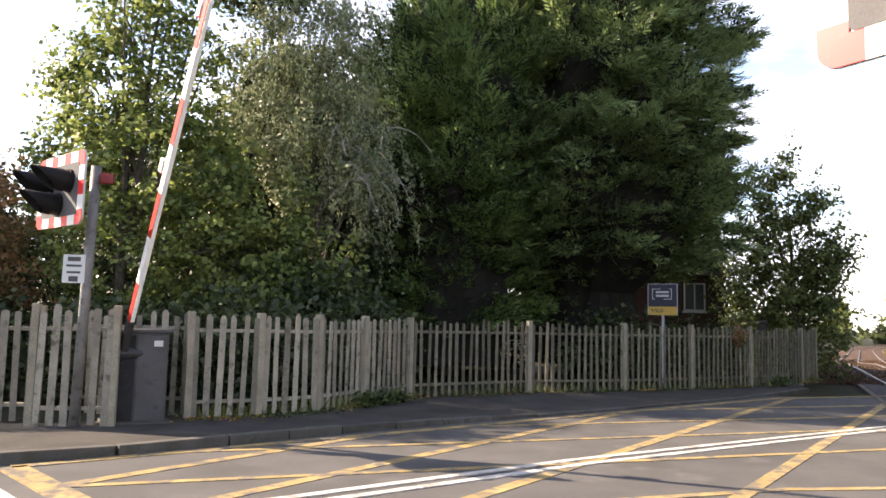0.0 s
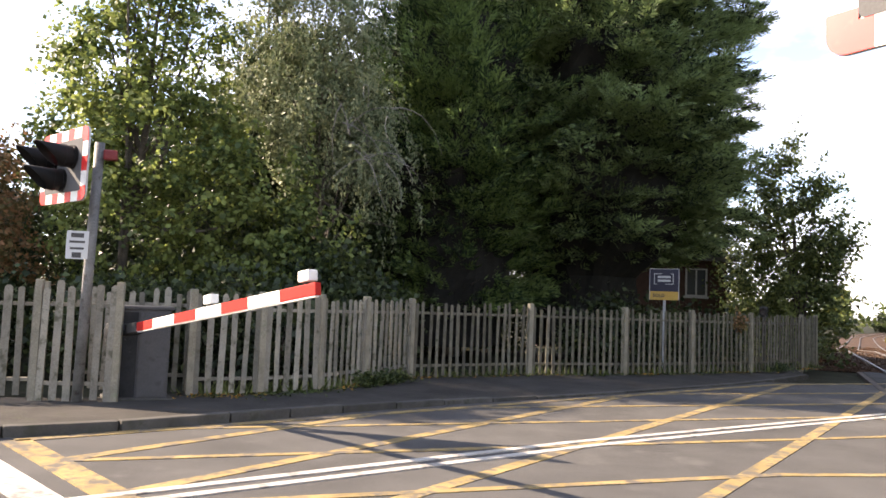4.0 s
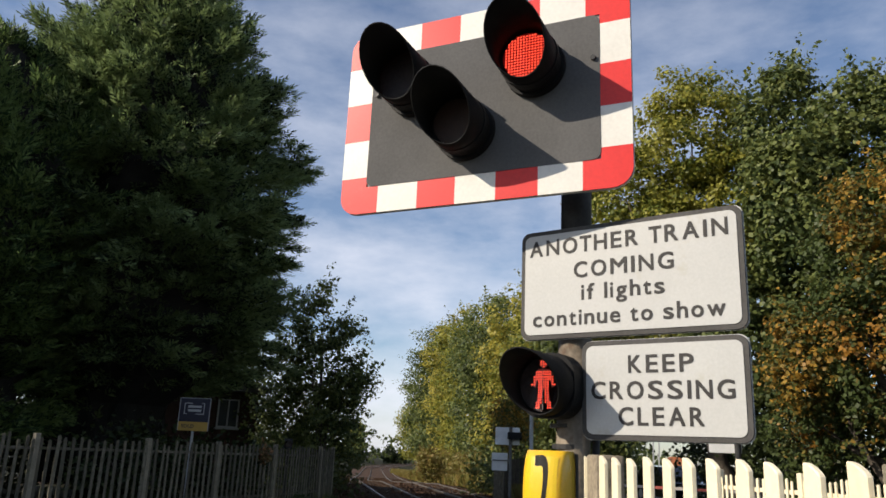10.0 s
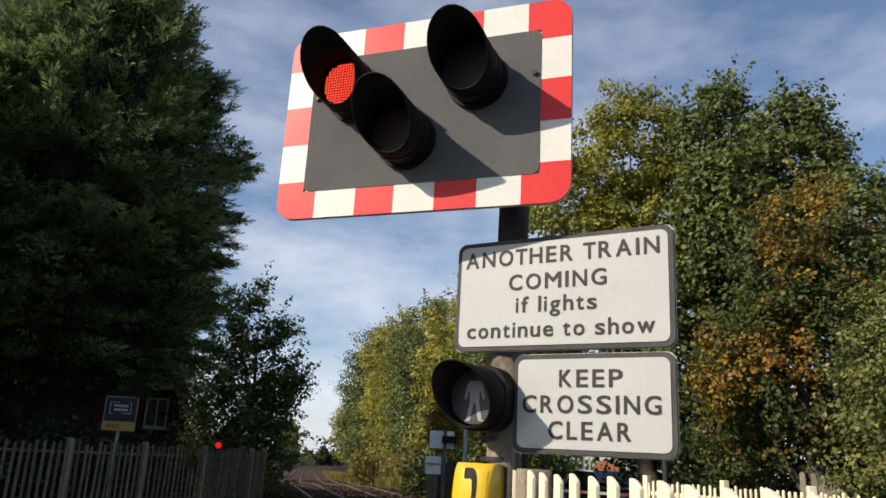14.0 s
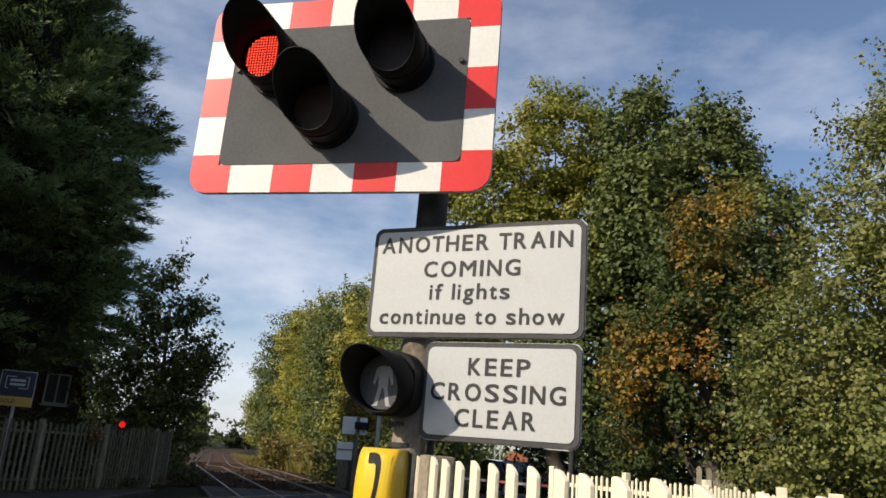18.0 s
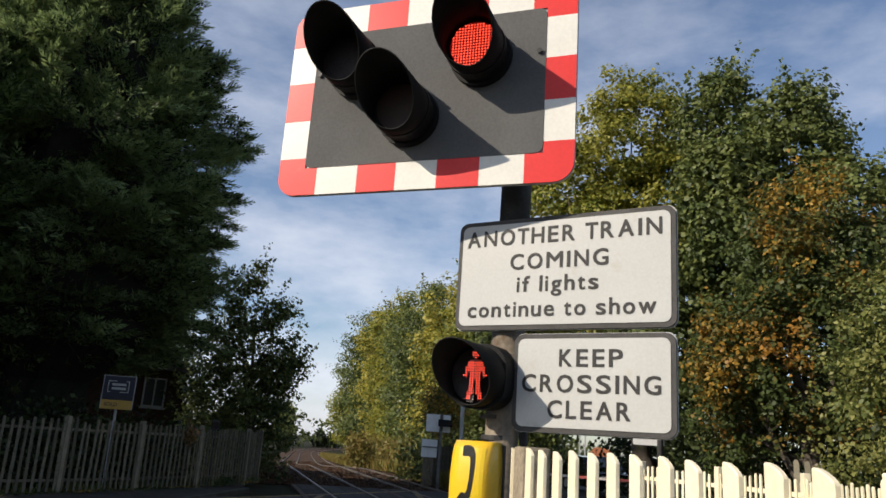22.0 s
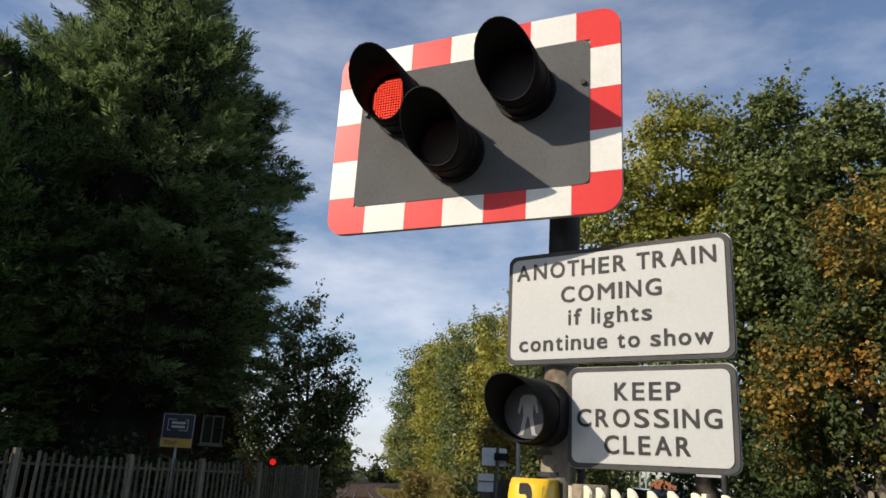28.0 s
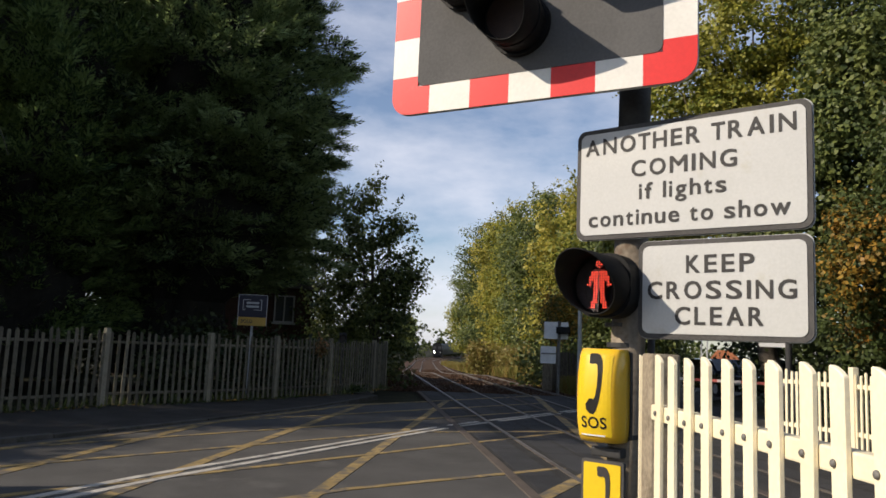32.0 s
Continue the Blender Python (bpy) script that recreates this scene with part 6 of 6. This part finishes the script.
    for s, off, r, h in ((17, 5.9, 0.8, 0.6), (22, 5.9, 0.9, 0.8), (25, 5.6, 0.8, 0.7), (28, 6.1, 1.0, 1.0), (31.5, 6.0, 1.0, 0.9), (35, 6.5, 1.2, 1.2), (39, 6.6, 1.1, 1.0), (43, 8.0, 1.4, 1.5), (53, 8.8, 1.6, 1.7), (66, 10.0, 1.8, 2.0), (84, 11.6, 2.0, 2.2)):
        x, y, g = verge(s, off)
        brambles.append((x, y, g + 0.25, r * 1.1, r * 1.4, h * 1.35))
    shrubs("yellow dry bramble along the railway", brambles, DRY_GRASS, 1100, 32, 0.14, 33, "brambles")
    shrubs("golden dry bush beside the railway", [(22.6, 40.2, 0.6, 0.8, 1.0, 1.0)], DRY_GRASS, 70, 40, 0.13, 43)
    shrubs("orange and green turning bush beside the far sign", [(16.5, 23.1, 2.6, 0.75, 0.7, 0.8)], LEAF_FLAME, 90, 40, 0.1, 44)
    rng = np.random.default_rng(77)
    k = 34000
    s = 13 + rng.uniform(0, 1, k) ** 1.5 * 75
    off = 4.2 + 0.025 * np.maximum(s - 20, 0) + np.abs(rng.normal(0, 1.1, k))
    root = np.stack([BANK_AT.x + BANK_DIR.x * s + BANK_SIDE.x * off, BANK_AT.y + BANK_DIR.y * s + BANK_SIDE.y * off], 1)
    root = np.column_stack([root, [fall(a, b) - 0.06 for a, b in root]])
    tipv = root + np.column_stack([rng.normal(0, 0.1, (k, 2)), rng.uniform(0.15, 0.6, k)])
    w = np.column_stack([rng.normal(0, 0.03, (k, 2)), np.zeros(k)])
    tagged(part("verge_grass", quads("verge_grass", np.stack([root - w, root + w, tipv + w * 0.2, tipv - w * 0.2], 1), DRY_GRASS), None), "long yellowing grass on the railway verge", "grass", kind="stuff")
    shrubs("green undergrowth behind the road sign", [(17.2, 24.0, 0.4, 1.8, 1.2, 1.4), (19.6, 26.4, 1.0, 1.8, 1.4, 2.2), (22.6, 26, 2.0, 2.4, 1.8, 2.8)], LEAF_GREEN, 620, 28, 0.15, 34, "undergrowth")
    # large trees beyond the crossing
    tree("tree", "large rounded yellow-green tree beyond the crossing", (19.4, 15.6, -0.3), [(18.4, 16.6, 7.0, 2.3, 2.2, 3.2), (17.4, 18.0, 9.8, 1.7, 1.7, 2.0), (18.6, 16.2, 11.9, 1.8, 1.8, 2.0), (19.8, 15.4, 9.2, 1.8, 1.8, 2.5), (17.0, 19.2, 6.6, 1.7, 1.7, 2.2), (16.6, 18.6, 4.4, 1.3, 1.3, 1.6)], 0.32, LEAF_YELLOWISH, 900, 84, 0.13, 0.5, 51)
    tree("tree", "large dark leafy tree beyond the crossing", (19.8, 12.8, -0.3), [(19.8, 12.8, 6.8, 2.0, 2.0, 3.4), (19.6, 13.6, 11.4, 1.4, 1.4, 2.0), (20.2, 11.4, 10.4, 1.4, 1.4, 1.9), (20.2, 10.2, 7.8, 1.5, 1.5, 2.3), (18.6, 12.6, 8.6, 1.4, 1.4, 2.1), (17.8, 14.4, 4.6, 1.6, 1.6, 2.4)], 0.3, LEAF_MID, 900, 80, 0.15, 0.5, 52, shoots=0.2)
    maple = tree("tree", "leafy green tree with orange turning patches beyond the fence", (15.3, 8.4, -0.1), [(15.2, 8.4, 3.6, 1.5, 1.4, 2.0), (15.0, 9.0, 5.6, 0.9, 0.9, 1.1), (15.6, 7.7, 5.6, 0.9, 0.9, 1.0), (14.4, 9.6, 3.6, 0.9, 0.9, 1.3), (15.0, 10.2, 2.4, 0.9, 0.9, 1.3)], 0.18, LEAF_ORANGE, 520, 60, 0.095, 0.32, 53, shoots=0.2)
    turning = [(14.6, 8.3, 6.3, 0.75, 0.8, 0.95), (14.4, 8.4, 5.2, 0.6, 0.7, 0.9), (14.0, 9.5, 3.4, 0.7, 0.7, 1.0), (15.0, 8.0, 7.0, 0.5, 0.5, 0.6)]
    part("turning_foliage", crown("turning_foliage", turning, 95, 44, 0.095, 0.3, LEAF_FLAME, 57, None, 0.3, 0.3), None, maple, "orange and yellow turning leaves")
    tree("tree", "tall light green poplar with small fluttering leaves", (13.6, 3.5, 0), [(13.4, 3.7, 2.6, 2.1, 2.1, 2.5), (13.6, 3.4, 5.6, 1.7, 1.7, 2.3), (13.8, 3.0, 7.9, 1.1, 1.1, 1.7), (14.0, 2.6, 9.6, 0.55, 0.55, 1.2), (13.0, 5.3, 2.6, 1.5, 1.5, 2.4), (13.2, 1.4, 4.0, 1.6, 1.6, 2.8), (13.4, 4.5, 6.2, 1.0, 1.0, 1.5), (13.6, 5.0, 4.6, 1.0, 1.0, 1.7), (13.5, 3.6, 7.0, 0.9, 0.9, 1.2)], 0.16, LEAF_BIRCH, 1250, 70, 0.075, 0.34, 54, bark=BARK_PALE, shoots=0.3)
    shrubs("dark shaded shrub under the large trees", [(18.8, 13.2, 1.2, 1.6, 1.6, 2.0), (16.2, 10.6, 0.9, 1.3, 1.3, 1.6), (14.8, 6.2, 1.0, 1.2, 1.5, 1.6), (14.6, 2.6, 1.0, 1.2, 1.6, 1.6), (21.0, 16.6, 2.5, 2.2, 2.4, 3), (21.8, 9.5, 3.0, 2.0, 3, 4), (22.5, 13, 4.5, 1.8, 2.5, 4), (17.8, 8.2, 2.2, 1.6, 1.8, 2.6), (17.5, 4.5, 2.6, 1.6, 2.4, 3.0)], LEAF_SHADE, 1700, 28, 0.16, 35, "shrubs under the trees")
    # far tree line closing the horizon
    rng = random.Random(4)
    blobs = []
    for i in range(150):
        a = 2 * math.pi * i / 150 + rng.uniform(-0.01, 0.01)
        d = rng.uniform(170, 230)
        blobs.append((d * math.sin(a), d * math.cos(a), 1.5, 6, 6, rng.uniform(3.0, 5.5)))
    tree_line(blobs, 36)
    tree("tree", "distant rounded tree beside the line", (76.2, 174.2, -1.4), [(76.0, 174.2, 2.0, 2.4, 2.0, 2.8), (76.5, 174.2, 5.4, 1.8, 1.6, 2.4), (75.0, 174.1, 3.9, 1.6, 1.5, 1.9)], 0.22, LEAF_YELLOWISH, 340, 40, 0.42, 0.5, 61)
    shrubs("distant dark hedge beside the line", [(84.0, 171.6, 0.4, 2.0, 1.4, 2.4), (86.6, 170.8, -0.2, 1.6, 1.4, 2.0), (76.6, 173.2, -0.8, 2.2, 1.4, 1.4), (73.4, 174.6, -0.4, 2.4, 1.4, 1.8), (70.2, 175.8, 0.0, 2.4, 1.4, 2.4)], LEAF_SHADE, 320, 24, 0.4, 62, "distant hedge")


def build_litter():
    rng = np.random.default_rng(9)
    line = np.array(FENCE)
    k = rng.uniform(0, len(line) - 1.001, 2600)
    i = k.astype(int)
    p = line[i] + (line[i + 1] - line[i]) * (k - i)[:, None]
    p = p + rng.normal(0, 0.18, p.shape) + (0.0, -0.05)
    c = np.column_stack([p, np.full(len(p), 0.112)])
    tagged(part("fallen_leaves", quads("fallen_leaves", leaf_quads(rng, c, 0.05, up=2.5), LEAF_ORANGE), None), "brown fallen leaves along the fence foot", "leaves", kind="stuff")
    k = rng.uniform(0, len(line) - 1.001, 2600)
    i = k.astype(int)
    p = line[i] + (line[i + 1] - line[i]) * (k - i)[:, None] + rng.normal(0, 0.1, (len(i), 2)) + (-0.05, 0.15)
    h = rng.uniform(0.04, 0.2, len(p))
    root = np.column_stack([p, np.full(len(p), 0.08)])
    tipv = root + np.column_stack([rng.normal(0, 0.06, (len(p), 2)), h])
    w = np.column_stack([rng.normal(0, 0.012, (len(p), 2)), np.zeros(len(p))])
    tagged(part("grass_tufts", quads("grass_tufts", np.stack([root - w, root + w, tipv + w * 0.2, tipv - w * 0.2], 1), LEAF_GREEN), None), "thin grass tufts growing through the fence foot", "grass", kind="stuff")
    dry = thing("climbing_plant", "dry pinkish brown climber hanging over the fence", "plant")
    c = np.array((5.72, 17.36, 1.2)) + rng.normal(size=(240, 3)) * (0.09, 0.07, 0.11)
    part("foliage", quads("foliage", leaf_quads(rng, c, 0.075, up=0.2), LEAF_RUST), None, dry)
    part("stem", rod(bmesh.new(), (5.78, 17.5, 0.05), (5.72, 17.42, 1.25), 0.012, 0.006, 6, False), BARK, dry)
    for x, y, r in ((-1.66, 11.4, 0.07), (-1.46, 11.8, 0.1), (-1.26, 12.25, 0.08), (6.9, 18.6, 0.12)):
        weed = thing("weed", "low green weed growing at the fence foot", "weed", group="weeds at the fence")
        c = np.array((x + 0.1, y - 0.12, 0.14)) + rng.normal(size=(260, 3)) * (r, r, 0.07)
        c[:, 2] = np.abs(c[:, 2] - 0.1) + 0.11
        part("foliage", quads("foliage", leaf_quads(rng, c, 0.07, up=0.8), LEAF_DARK), None, weed)


# ---- movement ----
ARM_ROWS = [(0.0, 63.1), (0.5, 54.6), (1.0, 47.4), (1.5, 40.3), (2.0, 33.0), (2.5, 25.3), (3.0, 17.7), (3.5, 11.0), (4.2, 6.6), (5.5, 4.4), (6.0, 2.8), (6.5, 0.8), (7.0, 1.0), (8.0, 0.8), (32.0, 0.8)]
FLASH_START, FLASH_PERIOD, FLASH_ON = 9.755, 0.7625, 0.395


TRAIN_SPEED = 12.0


PLAN_EYE = Vector((0.38, 0.05, 1.38))
PLAN_SCALE = 1.3


def true_place(p):
    """The road, the railway and all beyond are planned at 1 : 1.3 about the standing point; this gives true metres."""
    return PLAN_EYE + (Vector(p) - PLAN_EYE) * PLAN_SCALE


def to_true_size():
    for ob in list(scene.objects):
        if ob.parent is None and ob.type in {"MESH", "EMPTY"} and ob not in NEAR:
            ob.matrix_basis = Matrix.Translation(true_place((0, 0, 0))) @ Matrix.Scale(PLAN_SCALE, 4) @ ob.matrix_basis


def motions():
    walk(MOVERS["arm"], [(t, pose(*true_place(ARM_AT), 0, -a, ARM_TURN)) for t, a in ARM_ROWS])
    rows = []
    for t in (0, 4, 8, 12, 16, 19, 22, 24, 26, 27, 28, 29, 30, 31, 32):
        s = 148 + TRAIN_SPEED * (32 - t)
        p = RAIL_AT + RAIL_DIR * s + RAIL_SIDE * (GAUGE / 2 + bend(s))
        rows.append((t, pose(*true_place((p.x, p.y, fall(p.x, p.y))), 0, 0, math.degrees(math.atan2(RAIL_DIR.y, RAIL_DIR.x)) - 90 - math.degrees(math.atan((bend(s + 6) - bend(s)) / 6)))))
    walk(MOVERS["train"], rows)
    for flap, swing, phase, lead in SHUTTERS:
        rest = flap.matrix_basis.copy()

        def at(angle):
            return rest @ Matrix.Rotation(radians(angle), 4, "Z")

        rows = []
        start = FLASH_START - lead - 13 * FLASH_PERIOD - (FLASH_PERIOD - FLASH_ON) * (phase == 1)
        length = FLASH_ON if phase == 0 else FLASH_PERIOD - FLASH_ON
        rows.append((0.0, at(0)))
        for i in range(60):
            on = start + i * FLASH_PERIOD
            off = on + length
            for t, a in ((on - 0.02, 0), (on + 0.015, swing), (off - 0.02, swing), (off + 0.015, 0)):
                if 0.05 < t < 31.97 and t > rows[-1][0] + 0.02:
                    rows.append((t, at(a)))
        rows.append((32.0, at(swing if phase == 0 else 0)))
        walk(flap, rows)


build_ground()
build_road()
build_markings()
build_tracks()
build_near_signal()
build_far_signal()
build_barrier()
build_sale_sign()
build_far_things()
build_train()
build_trees()
build_litter()
build_kerb()
build_fences()
to_true_size()
motions()
